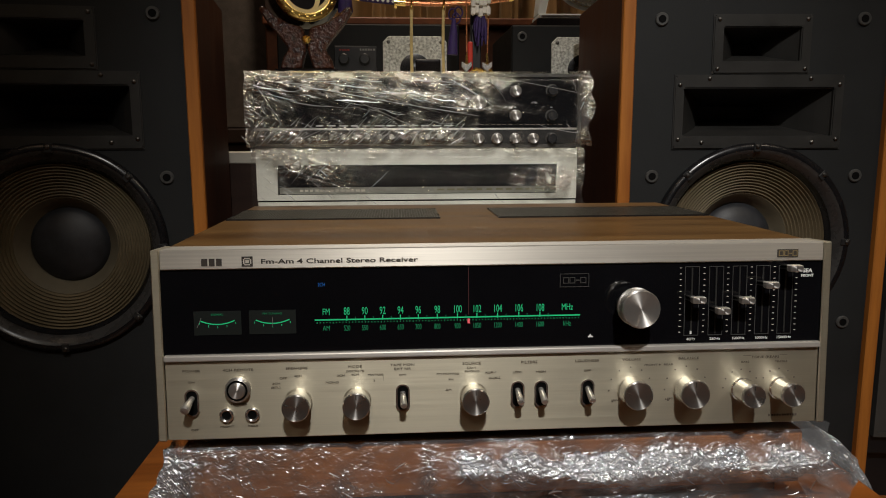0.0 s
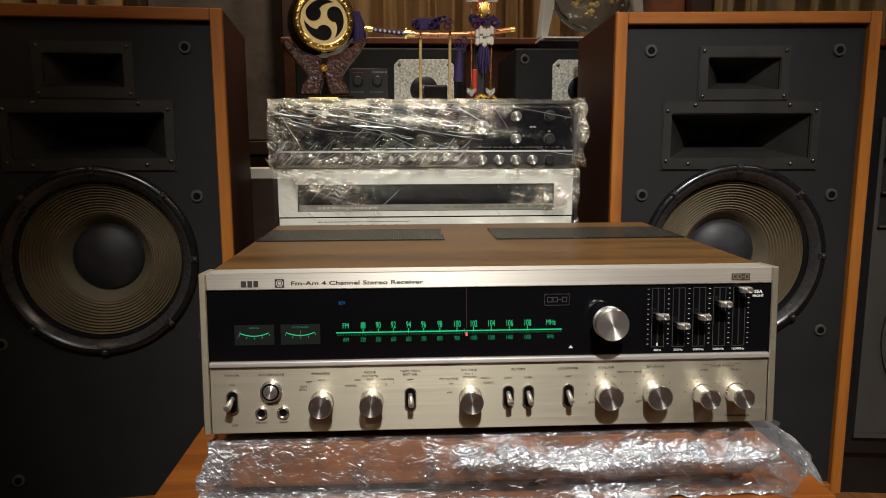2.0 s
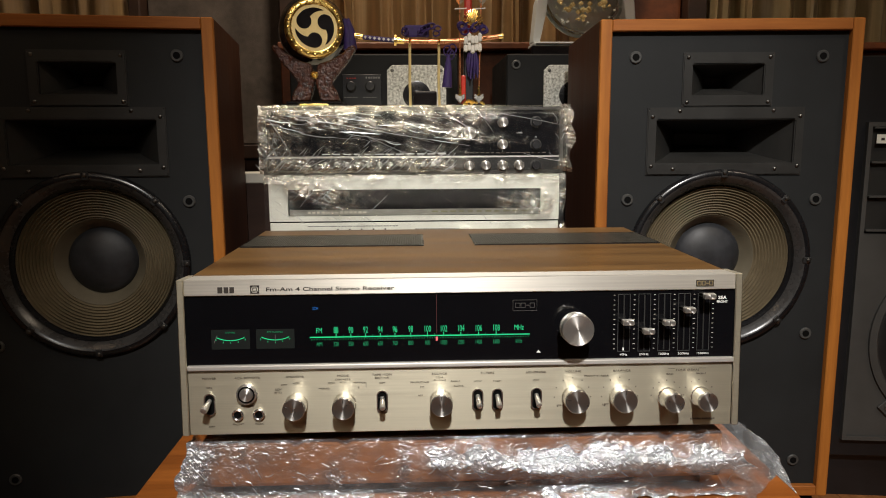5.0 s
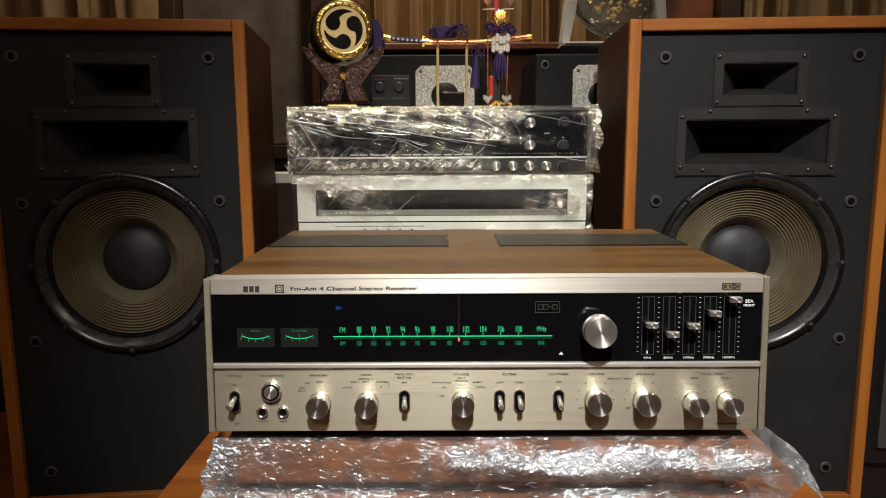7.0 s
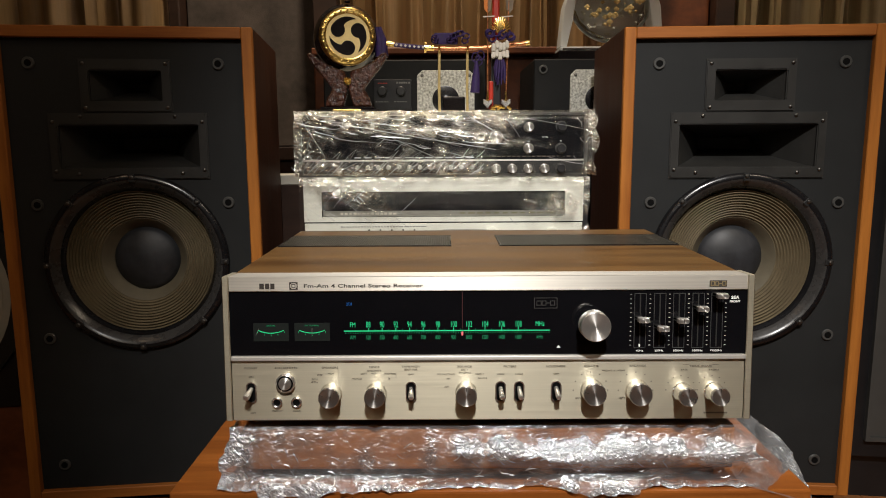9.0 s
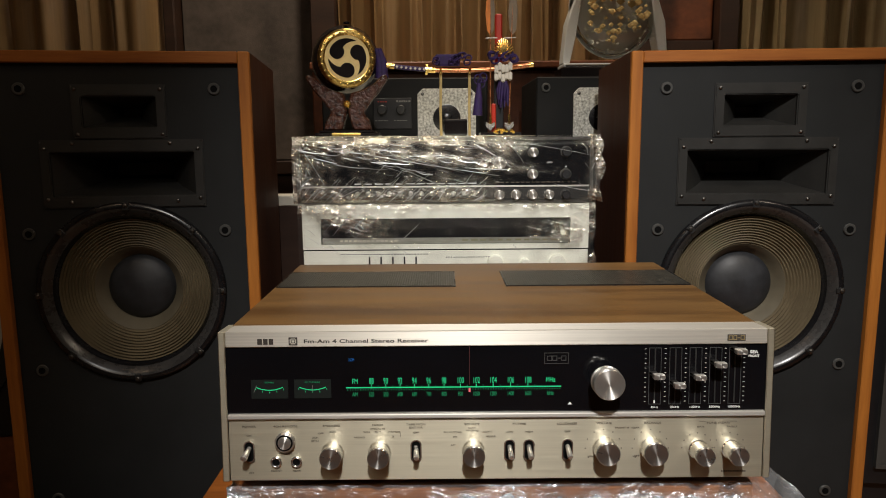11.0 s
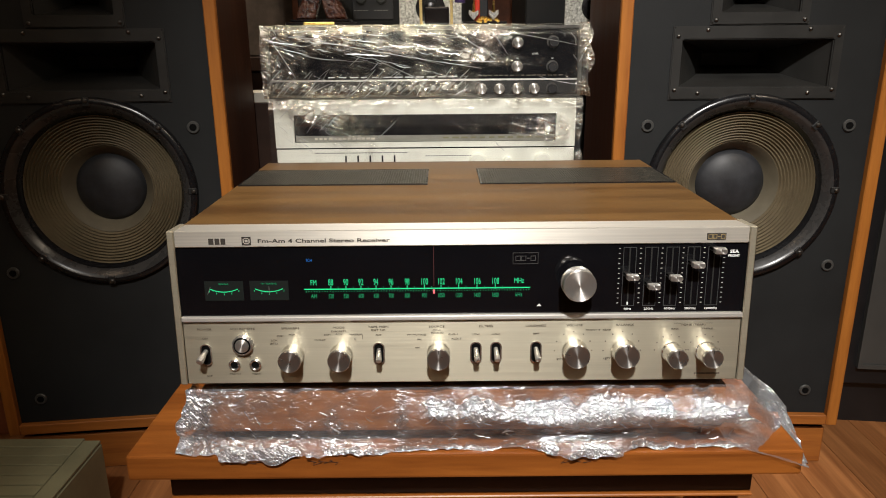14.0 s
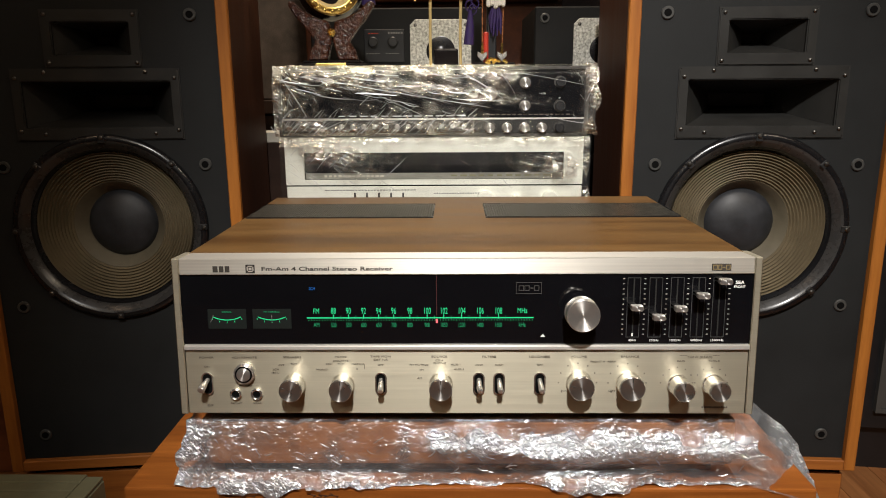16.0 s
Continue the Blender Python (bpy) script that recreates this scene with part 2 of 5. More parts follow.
M["curtain_r"] = material("cream_gold_satin", (0.45, 0.35, 0.19), 0.32, spec=0.8, vary=0.22, scale=(30, 30, 1.2), bump=0.1, bump_scale=600)
M["gold"] = material("gold_leaf", (0.80, 0.55, 0.17), 0.24, 1.0, 0.12, (60, 60, 60), rvary=0.08)
M["pale_gold"] = material("pale_gold_skin", (0.66, 0.50, 0.22), 0.42, 0.55, 0.12, (40, 40, 40))
M["lacquer"] = material("black_lacquer", (0.010, 0.008, 0.008), 0.15, vary=0.3)
M["carved"] = material("carved_red_brown_wood", (0.075, 0.021, 0.008), 0.20, second=(0.014, 0.004, 0.002), scale=(110, 110, 110), bump=4.0, bump_scale=190)
M["purple"] = material("purple_cord", (0.019, 0.005, 0.062), 0.7, vary=0.4, scale=(150, 150, 150), bump=0.5, bump_scale=700)
M["cord_white"] = material("white_cord", (0.55, 0.51, 0.44), 0.8, vary=0.15, scale=(90, 90, 90), bump=0.4)
M["copper"] = material("copper_red_lacquer", (0.52, 0.20, 0.08), 0.24, 0.65, 0.25, (120, 120, 120))
M["red"] = material("red_lacquer", (0.42, 0.03, 0.015), 0.3, vary=0.2)
M["feather"] = material("orange_feather", (0.55, 0.17, 0.03), 0.7, vary=0.3, scale=(90, 90, 20))
M["feather_dark"] = material("brown_grey_feather", (0.16, 0.12, 0.08), 0.75, vary=0.4, scale=(120, 120, 30))
M["speckle"] = material("speckled_pale_plate", (0.80, 0.79, 0.72), 0.45, second=(0.17, 0.17, 0.14), scale=(190, 190, 190), detail=2.0)
M["olive"] = material("olive_grey_painted_steel", (0.23, 0.215, 0.125), 0.5, vary=0.15, scale=(12, 12, 12), bump=0.1, bump_scale=600)
M["grey"] = material("grey_moulded_baffle", (0.175, 0.17, 0.16), 0.5, vary=0.14, scale=(7, 7, 7), bump=0.15, bump_scale=500)
M["moulding"] = material("dark_grey_moulding", (0.055, 0.053, 0.049), 0.5, vary=0.16, scale=(7, 7, 7), bump=0.15, bump_scale=500)
M["grey_cone"] = material("pale_grey_cone", (0.42, 0.41, 0.36), 0.6, vary=0.15, scale=(10, 10, 10))
M["dim_gold"] = material("dull_gold_print", (0.22, 0.165, 0.075), 0.5, vary=0.1)
M["bezel"] = material("semi_gloss_black_ring", (0.035, 0.034, 0.033), 0.24, vary=0.2, scale=(30, 30, 30))
M["ivory"] = material("ivory_plastic", (0.66, 0.62, 0.52), 0.5, vary=0.1)
M["plaster"] = material("brown_wall_paint", (0.16, 0.12, 0.09), 0.85, vary=0.15, scale=(3, 3, 3), bump=0.2)
M["ceiling"] = material("off_white_ceiling", (0.50, 0.46, 0.40), 0.9, vary=0.06, scale=(2, 2, 2), bump=0.2)
M["thread"] = material("black_thread", (0.03, 0.015, 0.01), 0.8)
M["cable"] = material("pale_cable", (0.55, 0.45, 0.30), 0.5)
M["green"] = glow("green_dial_light", (0.03, 0.95, 0.36), 0.52)
M["green_dim"] = glow("dim_green_light", (0.02, 0.55, 0.22), 0.27)
M["blue"] = glow("blue_indicator", (0.02, 0.25, 0.85), 0.3)
M["pink"] = glow("red_pointer_light", (1.0, 0.13, 0.16), 1.1)
M["pointer"] = glow("dim_red_pointer", (0.22, 0.05, 0.05), 0.045)
M["meter"] = glow("meter_face", (0.016, 0.026, 0.022), 0.08)
M["film"] = film_material("clear_plastic_film", 0.66, 0.08, 0.12, (42, 112, 112), (8, -42, 38), 0.0066, (0.90, 0.95, 1))
M["stretch"] = film_material("stretched_plastic_film", 0.42, 0.010, 0.095, (20, 98, 98), (-17, 44, -30), 0.0056, (1, 0.97, 0.84))
M["pleat_film"] = pleat_material("folded_plastic_film")
M["lever"] = material("satin_chrome", (0.78, 0.76, 0.72), 0.26, 0.85, 0.05, (60, 60, 60), rvary=0.05)
M["acrylic"] = glass_material("frosted_acrylic", (0.92, 0.95, 0.94), 0.28)
M["acrylic"].node_tree.nodes["Principled BSDF"].inputs["Transmission Weight"].default_value = 0.40


def pane_material(name):
    """Thin clear glass: see-through, with its gloss by angle."""
    m = bpy.data.materials.new(name)
    m.use_nodes = True
    n, l = m.node_tree.nodes, m.node_tree.links
    n.remove(n["Principled BSDF"])
    clear, shine, mix, fr = n.new("ShaderNodeBsdfTransparent"), n.new("ShaderNodeBsdfGlossy"), n.new("ShaderNodeMixShader"), n.new("ShaderNodeFresnel")
    clear.inputs[0].default_value = (0.93, 0.93, 0.90, 1)
    shine.inputs["Roughness"].default_value = 0.05
    fr.inputs["IOR"].default_value = 1.7
    l.new(fr.outputs[0], mix.inputs[0])
    l.new(clear.outputs[0], mix.inputs[1])
    l.new(shine.outputs[0], mix.inputs[2])
    l.new(mix.outputs[0], n["Material Output"].inputs[0])
    return m


M["pane"] = pane_material("thin_clear_glass")

# ---- building helpers ----


def link(name, bm, mat, parent=None, label="", m=None, smooth=False):
    mesh = bpy.data.meshes.new(name)
    bm.normal_update()
    bm.to_mesh(mesh)
    bm.free()
    if smooth:
        mesh.shade_smooth()
        mesh.set_sharp_from_angle(angle=radians(38))
    if mat in ("silver", "trim", "panel"):               # the grain runs along x
        uv = mesh.uv_layers.new(name="grain")
        for loop in mesh.loops:
            c = mesh.vertices[loop.vertex_index].co
            uv.data[loop.index].uv = (c.z - c.y, c.x)
    mesh.materials.append(M[mat])
    ob = new(name, mesh)
    if parent:
        ob.parent = parent
    if m is not None:
        ob.matrix_basis = m
    if label:
        ob["label"] = label
    return ob


def part(name, bm, mat, parent, label="", m=None, smooth=False):
    return link(name, bm, mat, parent, label, m, smooth)


def thing(name, m, label, category, group=""):
    ob = new(name)
    ob.empty_display_size = 0.05
    ob.matrix_basis = m
    return tagged(ob, label, category, group)


def box(x0, x1, y0, y1, z0, z1, bevel=0.0, bm=None, segs=1):
    own = bmesh.new()
    bmesh.ops.create_cube(own, size=1)
    bmesh.ops.transform(own, matrix=Matrix.Translation(((x0 + x1) / 2, (y0 + y1) / 2, (z0 + z1) / 2)) @ Matrix.Diagonal((x1 - x0, y1 - y0, z1 - z0, 1)), verts=own.verts)
    if bevel:
        bmesh.ops.bevel(own, geom=own.edges[:], offset=bevel, segments=segs, affect="EDGES", profile=0.6)
    return merge(bm, own)


def merge(bm, own):
    if bm is None:
        return own
    t = bpy.data.meshes.new("t")
    own.to_mesh(t)
    own.free()
    bm.from_mesh(t)
    bpy.data.meshes.remove(t)
    return bm


def lathe(profile, segs=32, bm=None, at=(0, 0, 0), axis="y", flute=0.0, ends=True):
    """Turns (radius, height) pairs round the axis; heights run along -y ('y') or +z ('z')."""
    own = bmesh.new()
    rings = []
    for r, h in profile:
        ring = []
        for i in range(segs):
            a = 2 * math.pi * i / segs
            rr = r * (1 - flute * (i % 2))
            c, s = rr * math.cos(a), rr * math.sin(a)
            p = (c, -h, s) if axis == "y" else (c, s, h)
            ring.append(own.verts.new(Vector(p) + Vector(at)))
        rings.append(ring)
    for a, b in zip(rings, rings[1:]):
        for i in range(segs):
            j = (i + 1) % segs
            own.faces.new((a[i], a[j], b[j], b[i]))
    if ends:
        for ring in (rings[0], rings[-1]):
            if (ring[0].co - ring[segs // 2].co).length > 1e-5:
                own.faces.new(ring)
    bmesh.ops.remove_doubles(own, verts=own.verts, dist=1e-6)
    bmesh.ops.recalc_face_normals(own, faces=own.faces)
    return merge(bm, own)


def prism(points, y0, y1, bm=None, bevel=0.0):
    """An outline in x, z, given depth along y."""
    own = bmesh.new()
    f = own.faces.new([own.verts.new((x, y0, z)) for x, z in points])
    r = bmesh.ops.extrude_face_region(own, geom=[f])
    bmesh.ops.translate(own, vec=(0, y1 - y0, 0), verts=[v for v in r["geom"] if isinstance(v, bmesh.types.BMVert)])
    bmesh.ops.recalc_face_normals(own, faces=own.faces)
    if bevel:
        bmesh.ops.bevel(own, geom=own.edges[:], offset=bevel, segments=1, affect="EDGES")
    return merge(bm, own)


def tube(points, radius, segs=8, bm=None, smooth_steps=0):
    """A round bar through the points; radius may be one number or one a point."""
    pts = [Vector(p) for p in points]
    if smooth_steps:
        fine = []
        for i in range(len(pts) - 1):
            p0, p1, p2, p3 = pts[max(i - 1, 0)], pts[i], pts[i + 1], pts[min(i + 2, len(pts) - 1)]
            for s in range(smooth_steps):
                u = s / smooth_steps
                fine.append(0.5 * (2 * p1 + (p2 - p0) * u + (2 * p0 - 5 * p1 + 4 * p2 - p3) * u * u + (3 * p1 - p0 - 3 * p2 + p3) * u ** 3))
        pts = fine + [pts[-1]]
    rad = radius if isinstance(radius, (list, tuple)) else [radius] * len(pts)
    own = bmesh.new()
    rings = []
    for i, p in enumerate(pts):
        d = (pts[min(i + 1, len(pts) - 1)] - pts[max(i - 1, 0)]).normalized()
        side = d.cross(Vector((0, 0, 1)) if abs(d.z) < 0.9 else Vector((0, 1, 0))).normalized()
        up = side.cross(d)
        r = rad[min(i, len(rad) - 1)]
        rings.append([own.verts.new(p + r * (math.cos(2 * math.pi * k / segs) * side + math.sin(2 * math.pi * k / segs) * up)) for k in range(segs)])
    for a, b in zip(rings, rings[1:]):
        for k in range(segs):
            own.faces.new((a[k], a[(k + 1) % segs], b[(k + 1) % segs], b[k]))
    own.faces.new(rings[0])
    own.faces.new(rings[-1])
    bmesh.ops.recalc_face_normals(own, faces=own.faces)
    return merge(bm, own)


def frame_plate(outer, inner, y_out, y_in, bm=None):
    """A flat frame facing -y, between two rectangles (x0, x1, z0, z1), with sides back to y_in."""
    own = bmesh.new()
    o = [(outer[i], outer[j]) for i, j in ((0, 2), (1, 2), (1, 3), (0, 3))]
    n = [(inner[i], inner[j]) for i, j in ((0, 2), (1, 2), (1, 3), (0, 3))]
    of, nf = [own.verts.new((x, y_out, z)) for x, z in o], [own.verts.new((x, y_out, z)) for x, z in n]
    ob_, nb = [own.verts.new((x, y_in, z)) for x, z in o], [own.verts.new((x, y_in, z)) for x, z in n]
    for i in range(4):
        j = (i + 1) % 4
        own.faces.new((of[i], of[j], nf[j], nf[i]))
        own.faces.new((of[i], of[j], ob_[j], ob_[i]))
        own.faces.new((nf[i], nf[j], nb[j], nb[i]))
        own.faces.new((ob_[i], ob_[j], nb[j], nb[i]))
    bmesh.ops.recalc_face_normals(own, faces=own.faces)
    return merge(bm, own)


FACE = pose(0, 0, 0, 90, 0, 0)


def writing(name, text, x, z, size, mat, parent, m=None, align="CENTER", y=-0.0004, stretch=1.0, weight=0.0, label=""):
    """Words in the built-in font on a face towards -y; size is the height of capitals in metres."""
    c = bpy.data.curves.new(name, "FONT")
    c.body, c.size, c.align_x, c.align_y = text, size / 0.7, align, "CENTER"
    c.offset, c.resolution_u, c.extrude = weight, 3, 0.00012
    tmp = new("t", c)
    dg = bpy.context.evaluated_depsgraph_get()
    mesh = bpy.data.meshes.new_from_object(tmp.evaluated_get(dg))
    bpy.data.objects.remove(tmp)
    bpy.data.curves.remove(c)
    mesh.transform(Matrix.Translation((x, y, z)) @ FACE @ Matrix.Diagonal((stretch, 1, 1, 1)))
    mesh.materials.clear()
    mesh.materials.append(M[mat])
    ob = new(name, mesh)
    ob.parent = parent
    if m is not None:
        ob.matrix_basis = m
    if label:
        ob["label"] = label
    return ob


def bars(name, x0, x1, z, h, count, mat, parent, m=None, y=-0.0004, seed=1):
    """Small plain bars in a row, for print that cannot be read."""
    rnd = random.Random(seed)
    bm, step = None, (x1 - x0) / count
    for i in range(count):
        w = step * rnd.uniform(0.55, 0.85)
        bm = box(x0 + i * step, x0 + i * step + w, y - 0.0001, y + 0.0002, z - h / 2, z + h / 2 * rnd.uniform(0.7, 1), bm=bm)
    return part(name, bm, mat, parent, "", m)

# ---- the room ----


def structure(name, bm, mat, label, category, smooth=False):
    return tagged(link(name, bm, mat, smooth=smooth), label, category, kind="structure")


XL, XR, YF, YB, ZC = -2.2, 2.2, -3.0, 1.66, 2.42
floor = structure("floor", box(XL, XR, YF, YB, -0.05, -0.012), "dark_wood", "brown laminate plank floor with dark joints", "floor")
structure("ceiling", box(XL, XR, YF, YB, ZC, ZC + 0.05), "ceiling", "plain off-white ceiling in shade", "ceiling")
structure("wall_west", box(XL - 0.08, XL, YF, YB, -0.05, ZC), "plaster", "brown painted side wall in the dark", "wall")
structure("wall_east", box(XR, XR + 0.08, YF, YB, -0.05, ZC), "plaster", "brown painted side wall in the dark", "wall")
structure("wall_south", box(XL - 0.08, XR + 0.08, YF - 0.08, YF, -0.05, ZC), "plaster", "brown painted wall behind the viewer", "wall")
structure("wall_north", box(XL - 0.08, XR + 0.08, YB, YB + 0.08, -0.05, ZC), "plaster", "dark brown wall behind curtains and panels", "wall")
structure("wainscot", box(-0.42, 2.19, YB - 0.26, YB - 0.01, 0.0, 0.992, 0.004), "red_wood", "reddish brown wooden ledge under the curtains", "wainscot")
structure("ledge", box(-0.42, 2.19, YB - 0.30, YB - 0.01, 0.994, 1.013, 0.003), "red_wood", "reddish brown wooden sill board", "sill")
structure("fabric_panel", box(-0.86, -0.45, YB - 0.03, YB - 0.002, 0.735, ZC - 0.01, 0.003), "fabric", "grey fabric-covered wall panel between dark posts", "wall panel")
structure("panel_rail", box(-0.90, -0.43, YB - 0.05, YB - 0.002, 0.69, 0.733, 0.003), "dark_wood", "dark wooden rail under the fabric panel", "trim")
structure("panel_base", box(-0.90, -0.43, YB - 0.03, YB - 0.002, 0.0, 0.688, 0.003), "dark_wood", "dark wooden panelling", "wall panel")
structure("post_1", box(-0.897, -0.862, YB - 0.09, YB - 0.002, 0.0, ZC - 0.01, 0.004), "dark_wood", "dark brown wooden wall post", "post")
structure("post_2", box(-0.448, -0.37, YB - 0.10, YB - 0.002, 1.0145, ZC - 0.01, 0.004), "dark_wood", "dark brown wooden wall post", "post")
structure("post_2b", box(-0.448, -0.422, YB - 0.10, YB - 0.052, 0.0, 1.0135, 0.004), "dark_wood", "dark brown wooden wall post", "post")
structure("post_3", box(0.550, 0.613, YB - 0.10, YB - 0.002, 1.0145, ZC - 0.01, 0.004), "dark_wood", "dark brown wooden wall post", "post")
structure("post_4", box(0.798, 0.858, YB - 0.10, YB - 0.002, 1.0145, ZC - 0.01, 0.004), "dark_wood", "dark brown wooden wall post", "post")
structure("wood_panel", box(0.616, 0.795, YB - 0.05, YB - 0.002, 1.098, ZC - 0.01, 0.004), "red_wood", "reddish brown carved wooden wall panel", "wall panel")
structure("panel_foot", box(0.616, 0.795, YB - 0.07, YB - 0.002, 1.0145, 1.096, 0.004), "dark_wood", "dark wooden foot of the wall panel", "trim")


def curtain(x0, x1, y, z0, z1, mat, label, seed, freq=62.0):
    rnd = random.Random(seed)
    bm = bmesh.new()
    cols, x, phase = [], x0, 0.0
    n = int((x1 - x0) / 0.006)
    for i in range(n + 1):
        x = x0 + (x1 - x0) * i / n
        w = noise.noise((x * 7.0, seed, 0.3))
        q = math.sin(freq * x + 3.2 * w)
        d = 0.040 * (abs(q) ** 0.7 * (1 if q > 0 else -0.6)) + 0.012 * math.sin(2.3 * freq * x + 5 * w)
        cols.append([bm.verts.new((x + 0.006 * math.sin(z * 3 + i * 0.3), y + d * (0.85 + 0.15 * math.sin(z * 4 + seed)), z)) for z in [z0 + (z1 - z0) * k / 6 for k in range(7)]])
    for a, b in zip(cols, cols[1:]):
        for k in range(6):
            bm.faces.new((a[k], b[k], b[k + 1], a[k + 1]))
    r = bmesh.ops.solidify(bm, geom=bm.faces[:], thickness=0.0015)
    ob = link("curtain", bm, mat, smooth=True)
    return tagged(ob, label, "curtain", "curtains along the back wall")


curtain(-0.365, 0.548, YB - 0.10, 1.015, ZC - 0.02, "curtain", "gold-brown satin curtain in upright folds over the sill", 3)
curtain(0.862, 2.15, YB - 0.10, 1.015, ZC - 0.02, "curtain_r", "cream and gold satin curtain in upright folds", 8)
curtain(-2.15, -0.90, YB - 0.10, 0.03, ZC - 0.02, "curtain", "gold-brown satin curtain reaching to the floor", 5, 46.0)

# ---- horn speakers ----
SP = dict(half=0.2205, z0=0.0890, z1=0.9475, depth=0.33, t=0.0195)


def socket(parent, x, z):
    s = part("grille_socket", lathe([(0.0105, 0), (0.0105, 0.002), (0.0092, 0.0035), (0.0062, 0.0035), (0.0045, 0.001), (0.0, 0.0005)], 20, at=(x, -0.0005, z)), "socket", parent, smooth=True)
    part("socket_hole", lathe([(0.0058, 0.0), (0.0058, 0.0040), (0.0, 0.0040)], 14, at=(x, -0.0005, z)), "slot", s)


def screw(parent, x, y, z, r=0.0031):
    part("screw", lathe([(r, 0), (r, 0.0012), (r * 0.6, 0.0026), (0.0, 0.003)], 10, at=(x, y, z)), "screw", parent, smooth=True)


def horn(parent, name, outer, inner, throat, depth, screws):
    """A moulded flange with its flaring mouth."""
    bm = frame_plate(outer, inner, -0.004, 0.004)
    bmesh.ops.bevel(bm, geom=[e for e in bm.edges if all(abs(v.co.y + 0.004) < 1e-6 for v in e.verts)], offset=0.0018, segments=2, affect="EDGES")
    h = part(name, bm, "flange", parent)
    own = bmesh.new()
    rings = []
    for k in range(7):
        u = k / 6
        w = (1 - u) ** 1.4
        x0, x1 = [throat[i] + (inner[i] - throat[i]) * w for i in (0, 1)]
        z0, z1 = [throat[i] + (inner[i] - throat[i]) * (1 - u) for i in (2, 3)]
        rings.append([own.verts.new((x, 0.003 + depth * u, z)) for x, z in ((x0, z0), (x1, z0), (x1, z1), (x0, z1))])
    for a, b in zip(rings, rings[1:]):
        for i in range(4):
            own.faces.new((a[i], a[(i + 1) % 4], b[(i + 1) % 4], b[i]))
    own.faces.new(rings[-1])
    part("mouth", own, "flange", h)
    for x, z in screws:
        screw(h, x, -0.0045, z)


def baffle_mesh(x1, z0, z1, rects, hole):
    """A board facing -y with rectangular holes (stacked) and one round hole below them."""
    bm = bmesh.new()

    def quad(xa, xb, za, zb):
        if xb - xa > 1e-5 and zb - za > 1e-5:
            bm.faces.new([bm.verts.new(p) for p in ((xa, 0, za), (xb, 0, za), (xb, 0, zb), (xa, 0, zb))])
    top = z1
    for rx, ra, rb in rects:
        quad(-x1, x1, rb, top)
        quad(-x1, -rx, ra, rb)
        quad(rx, x1, ra, rb)
        top = ra
    cz, r = hole
    s = r + 0.004
    quad(-x1, x1, cz + s, top)
    quad(-x1, -s, cz - s, cz + s)
    quad(s, x1, cz - s, cz + s)
    quad(-x1, x1, z0, cz - s)
    n = 48
    for i in range(n):
        ring = []
        for a in (2 * math.pi * i / n, 2 * math.pi * (i + 1) / n):
            c, q = math.cos(a), math.sin(a)
            k = s / max(abs(c), abs(q))
            ring.append(((r * c, 0, cz + r * q), (k * c, 0, cz + k * q)))
        bm.faces.new([bm.verts.new(p) for p in (ring[0][0], ring[0][1], ring[1][1], ring[1][0])])
    bmesh.ops.remove_doubles(bm, verts=bm.verts, dist=1e-6)
    bmesh.ops.recalc_face_normals(bm, faces=bm.faces)
    return bm


def woofer(parent, cz):
    """Cast frame with a rolled lip, corrugated cloth edge, paper cone and dust cap."""
    at = (0, 0, cz)
    w = part("woofer", lathe([(0.150, -0.004), (0.1612, -0.002), (0.1612, 0.0035), (0.1600, 0.0070), (0.1568, 0.0098), (0.1520, 0.0108), (0.1498, 0.0104)], 72, at=at, ends=False), "frame_black", parent, smooth=True)
    part("gasket_ring", lathe([(0.1500, 0.0103), (0.1478, 0.0096), (0.1440, 0.0065), (0.1400, 0.0025), (0.1368, -0.0005), (0.1350, -0.0035)], 72, at=at, ends=False), "bezel", w, smooth=True)
    part("basket_step", lathe([(0.1355, -0.002), (0.1335, -0.008), (0.1302, -0.0130)], 72, at=at, ends=False), "frame_black", w, smooth=True)
    prof = [(0.1306, -0.0130)]
    for k in range(89):
        u = k / 88
        prof.append((0.1300 - 0.0530 * u, -0.0138 - 0.0200 * u ** 1.25 + 0.0027 * (1 - 0.45 * u) * math.sin(2 * math.pi * 11 * u)))
    part("surround", lathe(prof, 72, at=at, ends=False), "pleat", w, smooth=True)
    part("cone", lathe([(0.0772, -0.0336), (0.072, -0.039), (0.066, -0.047), (0.060, -0.056), (0.050, -0.066)], 64, at=at, ends=False), "cone", w, smooth=True)
    part("dust_cap", lathe([(0.0600, -0.0580), (0.0592, -0.0545), (0.052, -0.0480), (0.039, -0.0415), (0.022, -0.0370), (0.010, -0.0356), (0.0, -0.0352)], 48, at=at), "cap", w, smooth=True)
    for k in range(8):
        a = math.pi / 8 * 2 * k
        x, z = 0.1550 * math.cos(a), cz + 0.1550 * math.sin(a)
        own = box(-0.0055, 0.0055, -0.0118, -0.0080, -0.009, 0.0055, 0.0012)
        c = part("clamp", own, "rubber", w, m=Matrix.Translation((x, 0, z)) @ Matrix.Rotation(math.pi / 2 - a, 4, "Y"))
        part("clamp_screw", lathe([(0.0038, 0.0118), (0.0038, 0.0131), (0.0024, 0.0146), (0, 0.0149)], 10), "screw", c, smooth=True)


